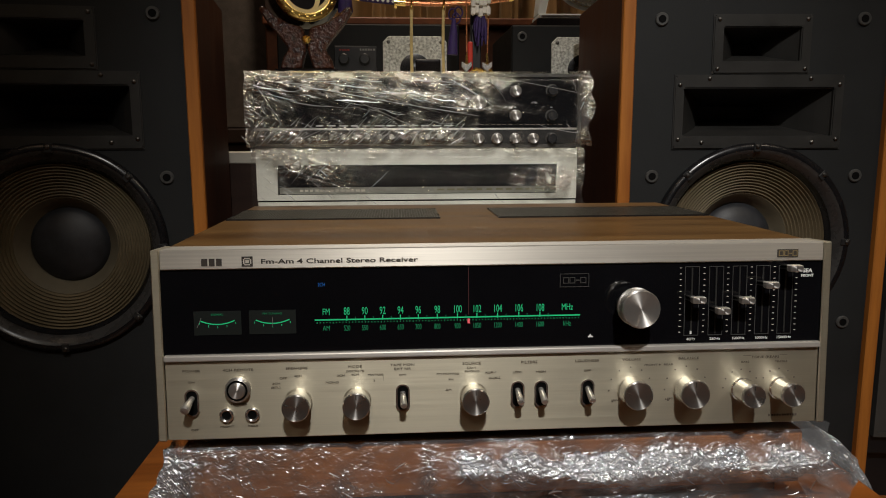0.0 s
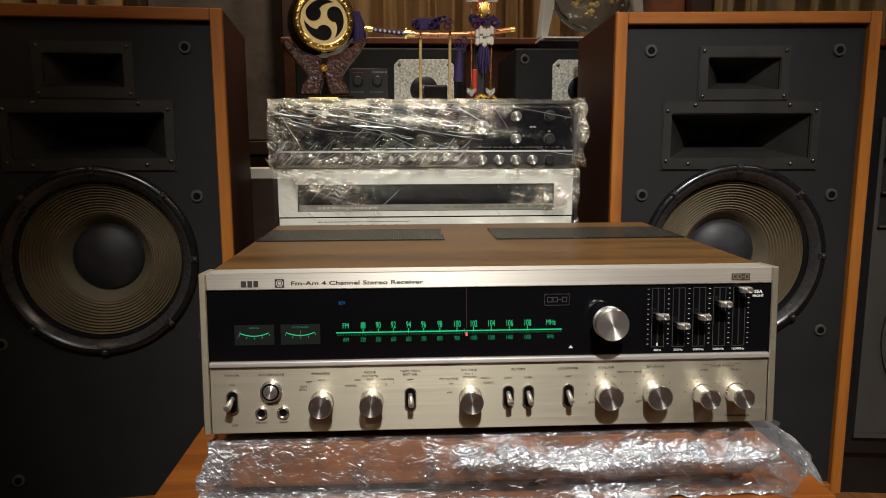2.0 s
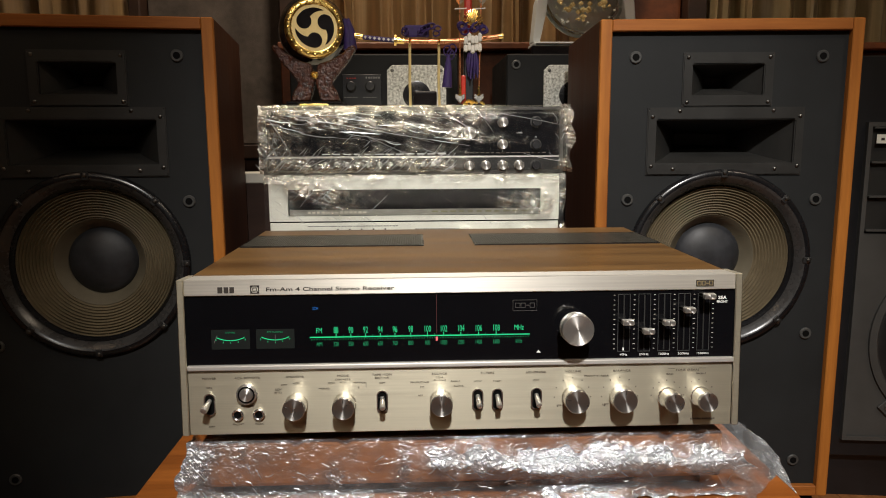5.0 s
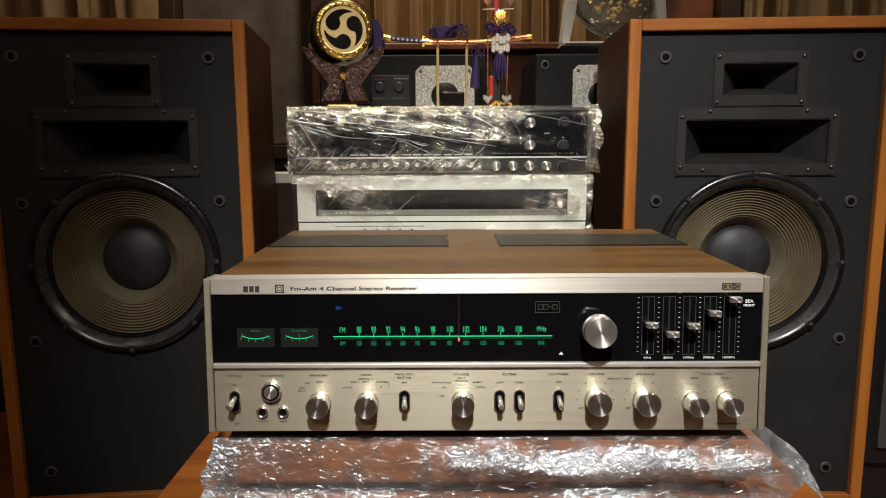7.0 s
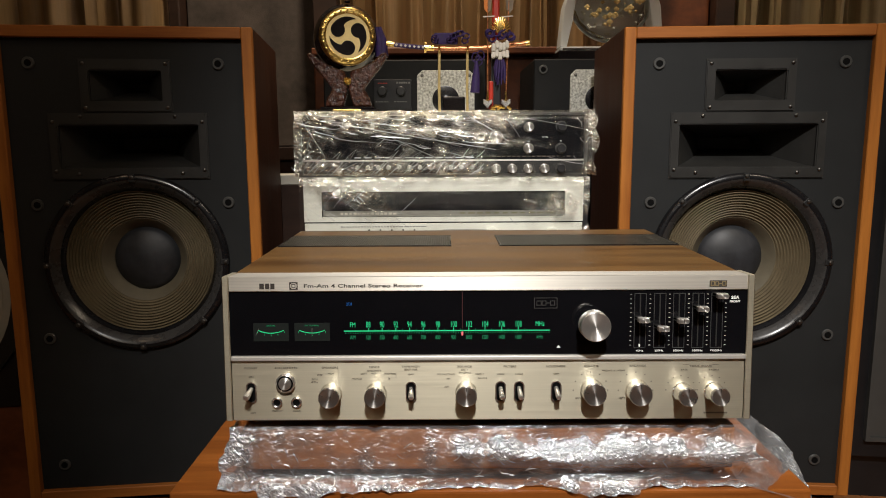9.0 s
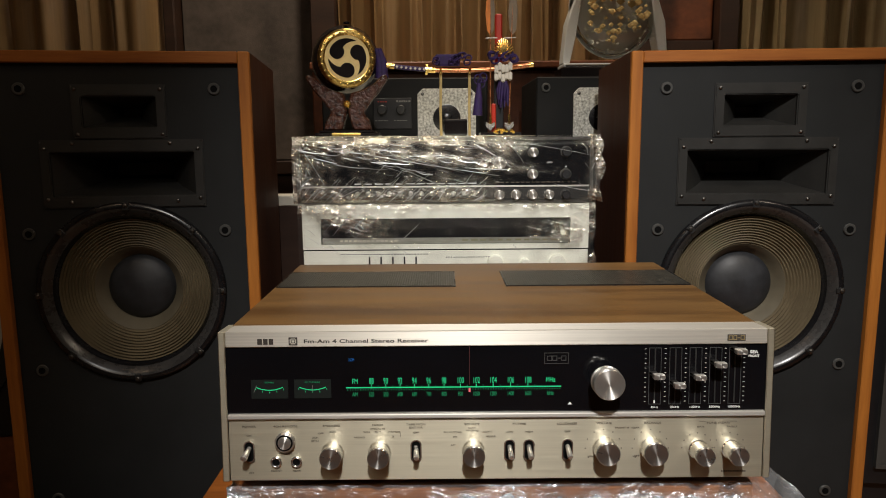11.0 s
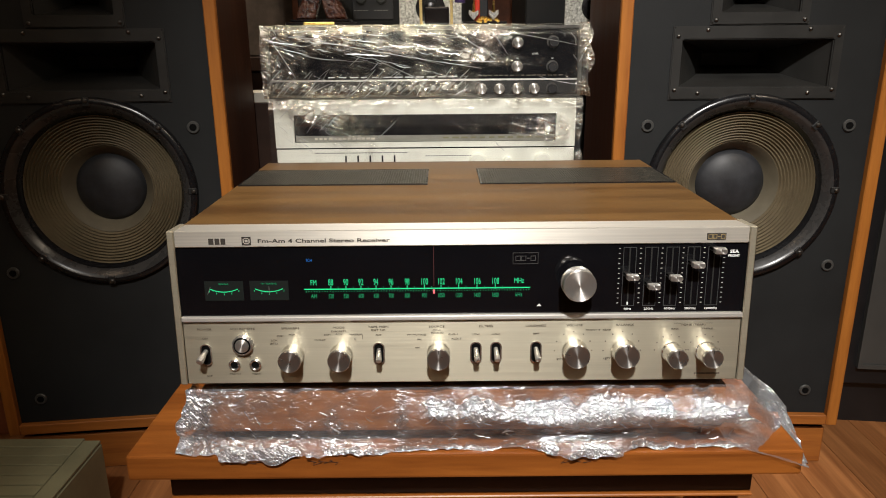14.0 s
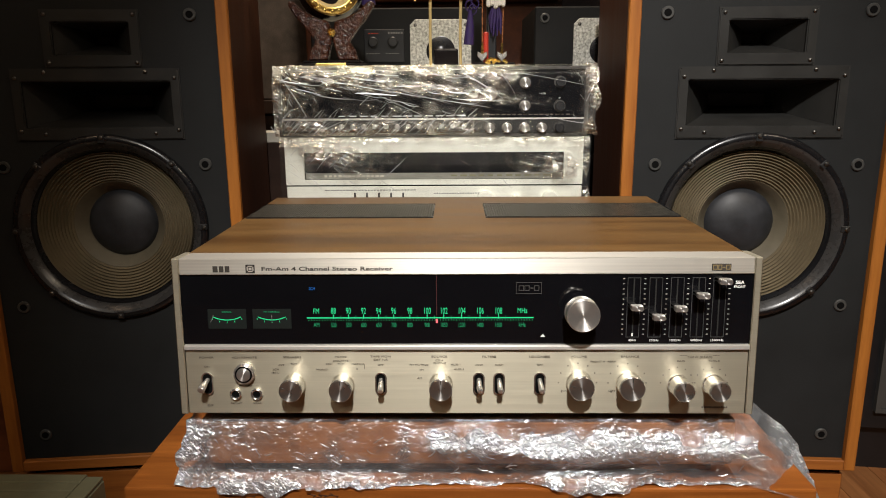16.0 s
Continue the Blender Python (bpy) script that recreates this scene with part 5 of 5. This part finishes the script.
part("gold_rim", lathe([(0.0415, 0.0233), (0.0420, 0.0250), (0.0435, 0.0255), (0.0448, 0.0245), (0.0450, 0.0233)], 56, at=(0, 0.012, 0.1465), ends=False), "gold", drum, smooth=True)
for k in range(24):
    a = 2 * math.pi * k / 24
    part("stud", lathe([(0.0026, 0), (0.002, 0.0018), (0, 0.0024)], 8, at=(0.0480 * math.cos(a), -0.0110, 0.1465 + 0.0480 * math.sin(a))), "gold", drum, smooth=True)
for k in range(3):
    a0 = 2 * math.pi * k / 3 + 2.58
    pts = []
    n = 22
    for i in range(n + 1):                      # outer edge of one comma, then back along its inner edge
        u = i / n
        a = a0 - 1.50 * u
        pts.append((0.0355 * math.cos(a), 0.0355 * math.sin(a)))
    for i in range(n, -1, -1):
        u = i / n
        a = a0 - 1.50 * u
        w = 0.024 * (1 - u) ** 0.9
        if u > 0.999:
            continue
        pts.append(((0.0353 - w) * math.cos(a), (0.0353 - w) * math.sin(a)))
    bm = prism(pts, -0.0124, -0.0113)
    c = (0.0220 * math.cos(a0 + 0.02), 0.0220 * math.sin(a0 + 0.02))
    lathe([(0.0135, 0.0112), (0.0135, 0.0126), (0, 0.0126)], 28, bm, at=(c[0], 0, c[1]))
    part("swirl", bm, "lacquer", drum, "black comma-shaped swirl", m=Matrix.Translation((0, 0, 0.1465)))
turn = Matrix.Translation((0, 0.0, 0.1445)) @ Matrix.Rotation(radians(13), 4, "Z") @ Matrix.Translation((0, 0, -0.1465))
for ob in drum.children:
    if ob.name.split(".")[0] in ("shell", "drum_head", "gold_band", "gold_rim", "stud", "swirl"):
        ob.matrix_basis = turn @ ob.matrix_basis
part("top_knot", lathe([(0.0, 0.0), (0.006, 0.001), (0.006, 0.004), (0.0, 0.006)], 14, at=(0, 0.01, 0.208), axis="z"), "lacquer", drum, smooth=True)
for dx in (0.060, 0.066):
    part("tassel", tube([(dx - 0.006, 0.02, 0.165), (dx, 0.02, 0.140), (dx + 0.001, 0.02, 0.110)], [0.004, 0.008, 0.010], 10), "purple", drum, smooth=True)

sword = thing("toy_sword_stand", pose(-0.022, 0.70, ZT), "miniature curved sword with purple grip on a gilt stand", "ornament")


def curve_z(x):
    return 0.1212 + 0.55 * (x + 0.012) ** 2 - 0.02 * x


def arc(x0, x1, n=10):
    return [(x0 + (x1 - x0) * k / n, 0.0, curve_z(x0 + (x1 - x0) * k / n)) for k in range(n + 1)]


part("scabbard", tube(arc(-0.040, 0.143), 0.0042, 10), "copper", sword, "copper-red lacquered scabbard", smooth=True)
part("scabbard_tip", tube(arc(0.136, 0.144, 2), 0.0047, 10), "gold", sword, smooth=True)
part("grip", tube(arc(-0.118, -0.058), 0.0044, 10), "purple", sword, "purple wrapped grip with white diamonds", smooth=True)
bm = bmesh.new()
for k in range(7):
    x = -0.112 + 0.0085 * k
    z = curve_z(x)
    prism([(x - 0.0028, z), (x, z - 0.0030), (x + 0.0028, z), (x, z + 0.0030)], -0.0052, -0.0040, bm)
part("grip_diamonds", bm, "cord_white", sword)
part("pommel", tube(arc(-0.132, -0.117, 2), 0.0050, 10), "gold", sword, smooth=True)
part("hand_guard", tube([(-0.0585, 0, curve_z(-0.058)), (-0.0545, 0, curve_z(-0.055))], 0.0098, 16), "gold", sword)
part("collar", tube(arc(-0.054, -0.040, 2), 0.0056, 12), "gold", sword, smooth=True)
for x in (-0.030, 0.0245):
    part("stand_post", tube([(x, 0.006, 0.0), (x - 0.0008, 0.006, 0.05), (x, 0.006, 0.117)], 0.0027, 8), "pale_gold", sword, smooth=True)
    part("stand_fork", tube([(x, 0.006, 0.116), (x, -0.004, 0.119), (x, -0.0065, 0.127)], 0.0018, 8), "gold", sword)
part("stand_foot", box(-0.024, 0.020, 0.010, 0.030, 0.0, 0.032, 0.004, segs=3), "lacquer", sword)
bm = bmesh.new()
rnd = random.Random(5)
for k in range(9):
    x = -0.040 + 0.066 * rnd.random()
    z = 0.134 + 0.016 * rnd.random()
    pts = [(x + 0.006 * math.cos(a), -0.002 + 0.004 * math.sin(2 * a), z + 0.005 * math.sin(a)) for a in [2 * math.pi * q / 10 for q in range(11)]]
    tube(pts, 0.0015, 6, bm)
tagged(part("cord_knots", bm, "purple", sword, "purple knotted cord", smooth=True), kind="stuff")
part("cord_block", box(-0.040, 0.006, 0.004, 0.012, 0.130, 0.152, 0.003, segs=2), "purple", sword)
for x, z in ((0.040, 0.105), (0.046, 0.098), (0.050, 0.108)):
    pts = [(x + 0.007 * math.cos(a), 0.003 * math.sin(a * 2), z + 0.009 * math.sin(a)) for a in [2 * math.pi * q / 10 for q in range(11)]]
    part("cord_loop", tube(pts, 0.0014, 6), "purple", sword, smooth=True)
part("side_tassel", tube([(0.042, 0, 0.098), (0.041, 0, 0.070), (0.039, 0, 0.038)], [0.003, 0.0075, 0.0095], 10), "purple", sword, smooth=True)

quiver = thing("toy_quiver", pose(0.0555, 0.70, ZT), "miniature quiver with feathered arrows, purple tassel and gold bow", "ornament")
part("base", box(-0.034, 0.044, -0.02, 0.03, 0.0, 0.006, 0.001), "lacquer", quiver)
bm = bmesh.new()
rnd = random.Random(8)
for k in range(20):
    lathe([(0, 0), (0.0030, 0.0015), (0, 0.004)], 7, bm, at=(0.010 + rnd.uniform(-0.018, 0.018), -0.020, 0.008 + rnd.uniform(-0.003, 0.004)))
part("gold_beads", bm, "gold", quiver)
part("quiver_box", box(-0.006, 0.012, 0.006, 0.022, 0.0062, 0.120, 0.002), "black", quiver)
part("red_shaft", box(-0.005, 0.009, 0.010, 0.016, 0.1205, 0.226, 0.003), "red", quiver, "red lacquered quiver panel")
part("red_shaft", box(-0.012, -0.003, -0.002, 0.005, 0.0062, 0.060, 0.002), "red", quiver)
bm = bmesh.new()
for k in range(22):                     # loose strands of the tassel
    a = 2 * math.pi * k / 11 + 0.3 * (k // 11)
    r = 0.010 if k < 11 else 0.005
    x, y = 0.009 + r * math.cos(a), -0.004 + 0.6 * r * math.sin(a)
    tube([(0.009 + 0.6 * (x - 0.009), y, 0.101), (x, y, 0.085), (x + 0.003 * math.cos(2 * a), y, 0.060 + 0.008 * math.sin(3.7 * k))], [0.0024, 0.0030, 0.0012], 6, bm)
part("purple_tassel", bm, "purple", quiver, smooth=True)
for k in range(10):
    x = -0.004 + 0.026 * (k % 5) / 4
    part("white_cord", lathe([(0.0, 0.0), (0.004, 0.003), (0.0042, 0.014), (0.0, 0.018)], 8, at=(x, -0.012 - 0.003 * (k // 5), 0.100 + 0.015 * (k // 5) + 0.003 * math.sin(2.3 * k)), axis="z"), "cord_white", quiver, "thick white cord", smooth=True)
bm = bmesh.new()
for k in range(10):
    x = -0.016 + 0.052 * rnd.random()
    z = 0.136 + 0.014 * rnd.random()
    tube([(x + 0.007 * math.cos(a), -0.012 + 0.003 * math.sin(2 * a), z + 0.006 * math.sin(a)) for a in [2 * math.pi * q / 10 for q in range(11)]], 0.0019, 6, bm)
tagged(part("cord_knots", bm, "purple", quiver, smooth=True), kind="stuff")
bm = bmesh.new()
for k in range(13):
    a = radians(20 + 140 * k / 12)
    tube([(0.009, -0.012, 0.147), (0.009 + 0.011 * math.cos(a), -0.014, 0.147 + 0.016 * math.sin(a)), (0.009 + 0.021 * math.cos(a), -0.012, 0.147 + 0.030 * math.sin(a))], [0.0012, 0.002, 0.0012], 6, bm)
part("gold_bow", bm, "gold", quiver, smooth=True)
for x, lean in ((-0.014, -0.001), (0.021, 0.006)):
    arrow = part("arrow", tube([(x, -0.006, 0.020), (x + lean, -0.004, 0.270)], 0.0013, 7), "copper", quiver)
    part("arrow_head", prism([(x, 0.008), (x + 0.009, 0.018), (x + 0.0085, 0.026), (x, 0.021), (x - 0.0085, 0.026), (x - 0.009, 0.018)], -0.009, -0.003, bevel=0.001), "lever", arrow, "silver spade-shaped arrow head")
    part("head_socket", tube([(x, -0.006, 0.022), (x, -0.006, 0.040)], [0.003, 0.0018], 8), "gold", arrow)
    z0 = 0.185
    for s, mat in ((-1, "feather" if x < 0 else "feather_dark"), (1, "feather_dark")):
        pts = [(x + lean, z0), (x + lean + s * 0.006, z0 + 0.008), (x + lean + s * 0.009, z0 + 0.040), (x + lean + s * 0.005, z0 + 0.080), (x + lean, z0 + 0.084)]
        part("feather", prism(pts if s > 0 else pts[::-1], -0.0055, -0.0045), mat, arrow)
    part("white_binding", tube([(x - 0.010, -0.006, z0 - 0.006), (x + 0.012, -0.006, z0 - 0.005)], 0.0012, 6), "cord_white", arrow)

# ---- speakers and a clock behind ----


def shelf_speaker(x0, x1, y, z0, z1, tx, label, controls):
    s = thing("bookshelf_speaker", pose(0, y, 0), label, "speaker", "dark speakers behind the amplifiers")
    part("cabinet", box(x0, x1, 0, 0.30, z0, z1, 0.003), "shelf_black", s)
    cz = z1 - 0.092
    pts = [(tx + a, cz + c) for a, c in ((0.055, -0.067), (0.067, -0.055), (0.067, 0.055), (0.055, 0.067), (-0.055, 0.067), (-0.067, 0.055), (-0.067, -0.055), (-0.055, -0.067))]
    p = part("tweeter_plate", prism(pts, -0.005, -0.0005, bevel=0.001), "speckle", s, "pale speckled tweeter plate")
    part("tweeter_ring", lathe([(0.055, 0.005), (0.054, 0.0070), (0.036, 0.0055), (0.031, 0.0052)], 40, at=(tx, 0, cz), ends=False), "speckle", p, smooth=True)
    part("tweeter_cone", lathe([(0.0315, 0.0056), (0.030, 0.0060), (0.012, 0.0058), (0.011, 0.0078), (0.006, 0.0095), (0.0, 0.010)], 36, at=(tx, 0, cz)), "frame_black", p, smooth=True)
    for sx in (-1, 1):
        for sz in (-1, 1):
            screw(p, tx + sx * 0.055, -0.0052, cz + sz * 0.055, 0.004)
    socket(s, x0 + 0.022, z1 - 0.024)
    if controls:
        c = part("control_plate", box(tx - 0.168, tx - 0.080, -0.003, -0.0005, z1 - 0.115, z1 - 0.045, 0.001), "black", s, "black level control plate")
        for x in (tx - 0.148, tx - 0.105):
            part("level_knob", lathe([(0.011, 0.003), (0.011, 0.010), (0.009, 0.012), (0, 0.012)], 24, at=(x, 0, z1 - 0.072)), "rubber", c, smooth=True)
            bars("dial_print", x - 0.016, x + 0.016, z1 - 0.096, 0.0018, 5, "grey", c, y=-0.0034)
        bars("maker_print", tx - 0.158, tx - 0.135, z1 - 0.0535, 0.0018, 4, "red", c, y=-0.0034)
        bars("model_print", tx - 0.115, tx - 0.082, z1 - 0.0525, 0.0042, 6, "grey", c, y=-0.0034)
    w = part("woofer", lathe([(0.125, 0.0005), (0.125, 0.006), (0.115, 0.008), (0.100, 0.002), (0.040, -0.0)], 48, at=((x0 + x1) / 2, 0, z0 + 0.16)), "rubber", s, smooth=True)
    return s


side = thing("sideboard", pose(0, 0, 0), "low dark wooden sideboard behind the amplifiers", "sideboard")
part("carcass", box(-0.50, 0.62, 0.985, 1.34, 0.03, 0.345, 0.003), "dark_wood", side)
part("plinth", box(-0.48, 0.60, 1.0, 1.33, 0.0, 0.0298), "slot", side)
shelf_speaker(-0.325, 0.055, 0.985, 0.3455, 0.938, -0.039, "black bookshelf speaker with pale speckled tweeter and level controls", True)
shelf_speaker(0.166, 0.546, 0.985, 0.3455, 0.938, 0.318, "black bookshelf speaker with pale speckled tweeter, under the glass clock", False)

clock = thing("glass_clock", pose(0.370, 1.12, 0.9385) @ Matrix.Diagonal((1.34, 1.15, 1.13, 1)), "clear acrylic mantel clock with an oval face full of gold gears", "clock")
part("plinth", box(-0.100, 0.100, -0.045, 0.045, 0.0, 0.025, 0.002), "lacquer", clock, "black lacquered plinth")
part("base", box(-0.095, 0.095, -0.04, 0.04, 0.0252, 0.034, 0.003, segs=2), "acrylic", clock, "clear base plate")
part("base_edge", box(-0.092, 0.092, -0.043, -0.0405, 0.027, 0.031, 0.001), "chrome", clock)
for s in (-1, 1):
    pts = [(s * 0.095, 0.0345), (s * 0.082, 0.0345), (s * 0.072, 0.09), (s * 0.060, 0.19), (s * 0.068, 0.19), (s * 0.088, 0.12)]
    part("side_wing", prism(pts if s > 0 else pts[::-1], -0.025, 0.025, None, 0.002), "acrylic", clock, "clear acrylic side wing")
own = bmesh.new()
bmesh.ops.create_uvsphere(own, u_segments=40, v_segments=20, radius=1)
bmesh.ops.transform(own, matrix=Matrix.Translation((0, 0, 0.158)) @ Matrix.Diagonal((0.082, 0.028, 0.112, 1)), verts=own.verts)
part("oval_case", own, "pane", clock, "clear glass oval case", smooth=True)
own = bmesh.new()
pts = [(0.079 * math.cos(a), 0.158 + 0.109 * math.sin(a)) for a in [2 * math.pi * k / 40 for k in range(41)]]
part("oval_rim", tube([(x, 0.0, z) for x, z in pts], 0.0034, 8), "acrylic", clock, "bright clear rim", smooth=True)
part("dial", lathe([(0.036, 0.029), (0.036, 0.031), (0.033, 0.032), (0, 0.0315)], 36, at=(0, 0, 0.218)), "ivory", clock, "white clock dial", smooth=True)
bm = bmesh.new()
rnd = random.Random(11)
for k in range(70):
    a, r = rnd.uniform(0, 6.28), math.sqrt(rnd.random())
    x, z = 0.055 * r * math.cos(a), 0.138 + 0.060 * r * math.sin(a)
    q = rnd.uniform(0.002, 0.008)
    lathe([(q, 0.0), (q, 0.0018), (q * 0.4, 0.003), (0, 0.003)], 8, bm, at=(x, -0.030 + 0.01 * rnd.random(), z), flute=0.2)
silver = bmesh.new()
for k in range(60):
    a, r = rnd.uniform(0, 6.28), math.sqrt(rnd.random())
    lathe([(0.0, -0.003), (0.003, -0.001), (0.003, 0.001), (0, 0.003)], 8, silver, at=(0.058 * r * math.cos(a), -0.018 + 0.012 * rnd.random(), 0.118 + 0.060 * r * math.sin(a)))
tagged(part("bead_scatter", silver, "white_silver", clock, "scatter of small silvery beads", smooth=True), kind="stuff")
# added pale plate that lightens the see-through case from behind
own = bmesh.new()
bmesh.ops.create_uvsphere(own, u_segments=36, v_segments=12, radius=1)
bmesh.ops.transform(own, matrix=Matrix.Translation((0, 0.016, 0.158)) @ Matrix.Diagonal((0.073, 0.002, 0.102, 1)), verts=own.verts)
part("lightening_plate", own, "acrylic", clock, "milky oval plate added to lighten the case", smooth=True)
tagged(part("gear_cluster", bm, "pale_gold", clock, "cluster of small gold gears"), kind="stuff")

shelf = thing("ivory_box", pose(-0.405, 0.93, 0), "small ivory box on a dark cabinet edge", "box")
part("case", box(-0.05, 0.06, 0.0, 0.06, 0.652, 0.676, 0.002), "ivory", shelf)
part("support", box(-0.05, 0.06, 0.002, 0.06, 0.0, 0.6518), "dark_wood", shelf)

# ---- grey studio speaker beside the right horn speaker ----
mon = thing("studio_speaker", pose(1.033, 0.66, 0.0, 0, 0, -7), "black-cased studio speaker with grey moulded baffle and louvred horn", "speaker")
part("cabinet", box(-0.26, 0.26, 0.0, 0.32, 0.095, 0.90, 0.003), "black", mon)
part("stand", box(-0.23, 0.23, 0.02, 0.30, 0.0, 0.0948), "black", mon)
fr = part("grey_baffle", frame_plate((-0.212, 0.212, 0.135, 0.775), (-0.204, 0.204, 0.143, 0.767), -0.012, 0.0), "moulding", mon, "grey moulded baffle")
part("baffle_sheet", box(-0.2035, 0.2035, -0.006, -0.0005, 0.1435, 0.560), "moulding", mon)
part("horn_back", box(-0.2035, 0.2035, -0.001, -0.0002, 0.561, 0.7665), "flange", mon)
for k in range(4):
    z = 0.565 + 0.066 * k
    own = prism([(-0.200, z), (0.200, z), (0.200, z + 0.0035), (-0.200, z + 0.0035)], -0.012, -0.0012)
    part("louvre", own, "moulding", mon)
part("name_plate", box(-0.196, -0.12, -0.0135, -0.0125, 0.735, 0.752), "white_silver", mon)
bars("maker_print", -0.188, -0.135, 0.743, 0.005, 5, "ink", mon, y=-0.0138)
part("woofer_ring", lathe([(0.185, 0.006), (0.185, 0.012), (0.172, 0.014), (0.166, 0.008)], 64, at=(0.01, 0, 0.345), ends=False), "moulding", mon, smooth=True)
part("woofer_cone", lathe([(0.168, 0.0095), (0.160, 0.0125), (0.150, 0.0095), (0.06, 0.0070), (0.05, 0.0105), (0.0, 0.014)], 56, at=(0.01, 0, 0.345)), "rubber", mon, smooth=True)
for k in range(4):
    a = math.pi / 4 + math.pi / 2 * k
    x, z = 0.01 + 0.196 * math.cos(a), 0.345 + 0.196 * math.sin(a)
    c = part("corner_clamp", prism([(x - 0.019, z), (x, z - 0.019), (x + 0.019, z), (x, z + 0.019)], -0.0125, -0.0065, bevel=0.001), "moulding", mon)
    screw(c, x, -0.0125, z, 0.007)

# ---- dim speaker beyond the left horn speaker ----
dim = thing("dark_speaker", pose(-1.12, 0.64, 0.0, 0, 0, 8), "black speaker with a pale woofer in the dark", "speaker")
part("cabinet", box(-0.25, 0.25, 0.0, 0.30, 0.22, 0.95, 0.003), "black", dim)
part("cone", lathe([(0.205, 0.0005), (0.205, 0.008), (0.185, 0.010), (0.178, 0.002), (0.09, 0.0015), (0.06, 0.006), (0, 0.009)], 56, at=(0.02, 0, 0.46)), "grey_cone", dim, smooth=True)
part("ring", lathe([(0.228, 0.0005), (0.228, 0.010), (0.200, 0.012), (0.196, 0.004)], 56, at=(0.02, 0, 0.46), ends=False), "rubber", dim, smooth=True)
part("stand", box(-0.25, 0.25, 0.01, 0.29, 0.0, 0.2195, 0.003), "red_wood", dim)

# ---- olive component on the floor ----
ol = thing("power_amplifier", pose(-0.573, 0.387, 0), "olive-grey slotted steel power amplifier on the floor beside the bench", "amplifier")
part("case", box(-0.42, 0.0, -0.36, 0.0, 0.012, 0.160, 0.003), "olive", ol)
for k in range(14):
    y = -0.345 + 0.0252 * k
    part("top_slat", box(-0.415, -0.030, y, y + 0.0225, 0.1602, 0.1645, 0.0008), "olive", ol)
part("top_margin", box(-0.0285, -0.001, -0.358, -0.002, 0.1602, 0.1650, 0.001), "olive", ol)
for k in range(9):
    y = -0.30 + 0.011 * k
    part("side_slot", box(0.0002, 0.0015, y, y + 0.004, 0.03, 0.12), "slot", ol)
for x in (-0.38, -0.04):
    for y in (-0.32, -0.04):
        part("foot", box(x - 0.015, x + 0.015, y - 0.015, y + 0.015, 0, 0.0118), "rubber", ol)


def cable(points, r, mat, label):
    ob = link("cable", tube(points, r, 8, smooth_steps=6), mat, smooth=True)
    return tagged(ob, label, "cable")


cable([(-1.5, 0.50, 0.005), (-1.15, 0.56, 0.006), (-0.95, 0.52, 0.005), (-0.82, 0.54, 0.005)], 0.004, "cable", "thin pale speaker cable on the floor")
cable([(-1.5, 0.42, 0.005), (-1.1, 0.44, 0.006), (-0.95, 0.45, 0.005), (-0.80, 0.48, 0.005)], 0.004, "cable", "thin pale speaker cable on the floor")
cable([(-0.56, 0.30, 0.007), (-0.45, 0.22, 0.006), (-0.38, 0.26, 0.006), (-0.20, 0.20, 0.006), (-0.05, 0.28, 0.006)], 0.005, "cable", "ivory mains cable under the bench")
cable([(-0.55, 0.36, 0.007), (-0.42, 0.33, 0.009), (-0.30, 0.35, 0.008), (-0.10, 0.42, 0.006)], 0.006, "black", "black cable on the floor behind the bench")
rnd = random.Random(21)
for x0, x1 in ((-0.240, -0.185), (-0.150, -0.125), (0.10, 0.125)):
    pts, n = [], 14
    for k in range(n + 1):
        x = x0 + (x1 - x0) * k / n + 0.004 * math.sin(k * 2.1 + x0 * 90)
        pts.append((x, B["y0"] - 0.0008, B["z"] - 0.004 - 0.007 * abs(math.sin(k * 0.55 + x0 * 40)) * rnd.uniform(0.5, 1)))
    tagged(link("thread", tube(pts, 0.00024, 5), "thread"), "fine dark thread clinging to the bench edge", "thread")

# ---- floor planks ----
random.seed(4)
PW, PL = 0.095, 1.16
plank_mesh = {}


def plank(x, y0, y1):
    key = round(y1 - y0, 3)
    if key not in plank_mesh:
        bm = box(0.0006, PW - 0.0006, 0.0006, key - 0.0006, -0.0118, 0.0, 0.0012)
        me = bpy.data.meshes.new("plank")
        bm.to_mesh(me)
        bm.free()
        me.materials.append(M["floor"])
        plank_mesh[key] = me
    ob = new("plank", plank_mesh[key])
    ob.parent = floor
    ob.location = (x, y0, 0)


i = 0
x = XL
while x < XR - PW:
    off = (i * 0.41) % 1.0 * PL
    y = YF
    first = True
    while y < YB - 0.01:
        ln = off if first and off > 0.15 else PL
        first = False
        e = min(y + ln, YB)
        plank(x, y, e)
        y = e
    x += PW
    i += 1
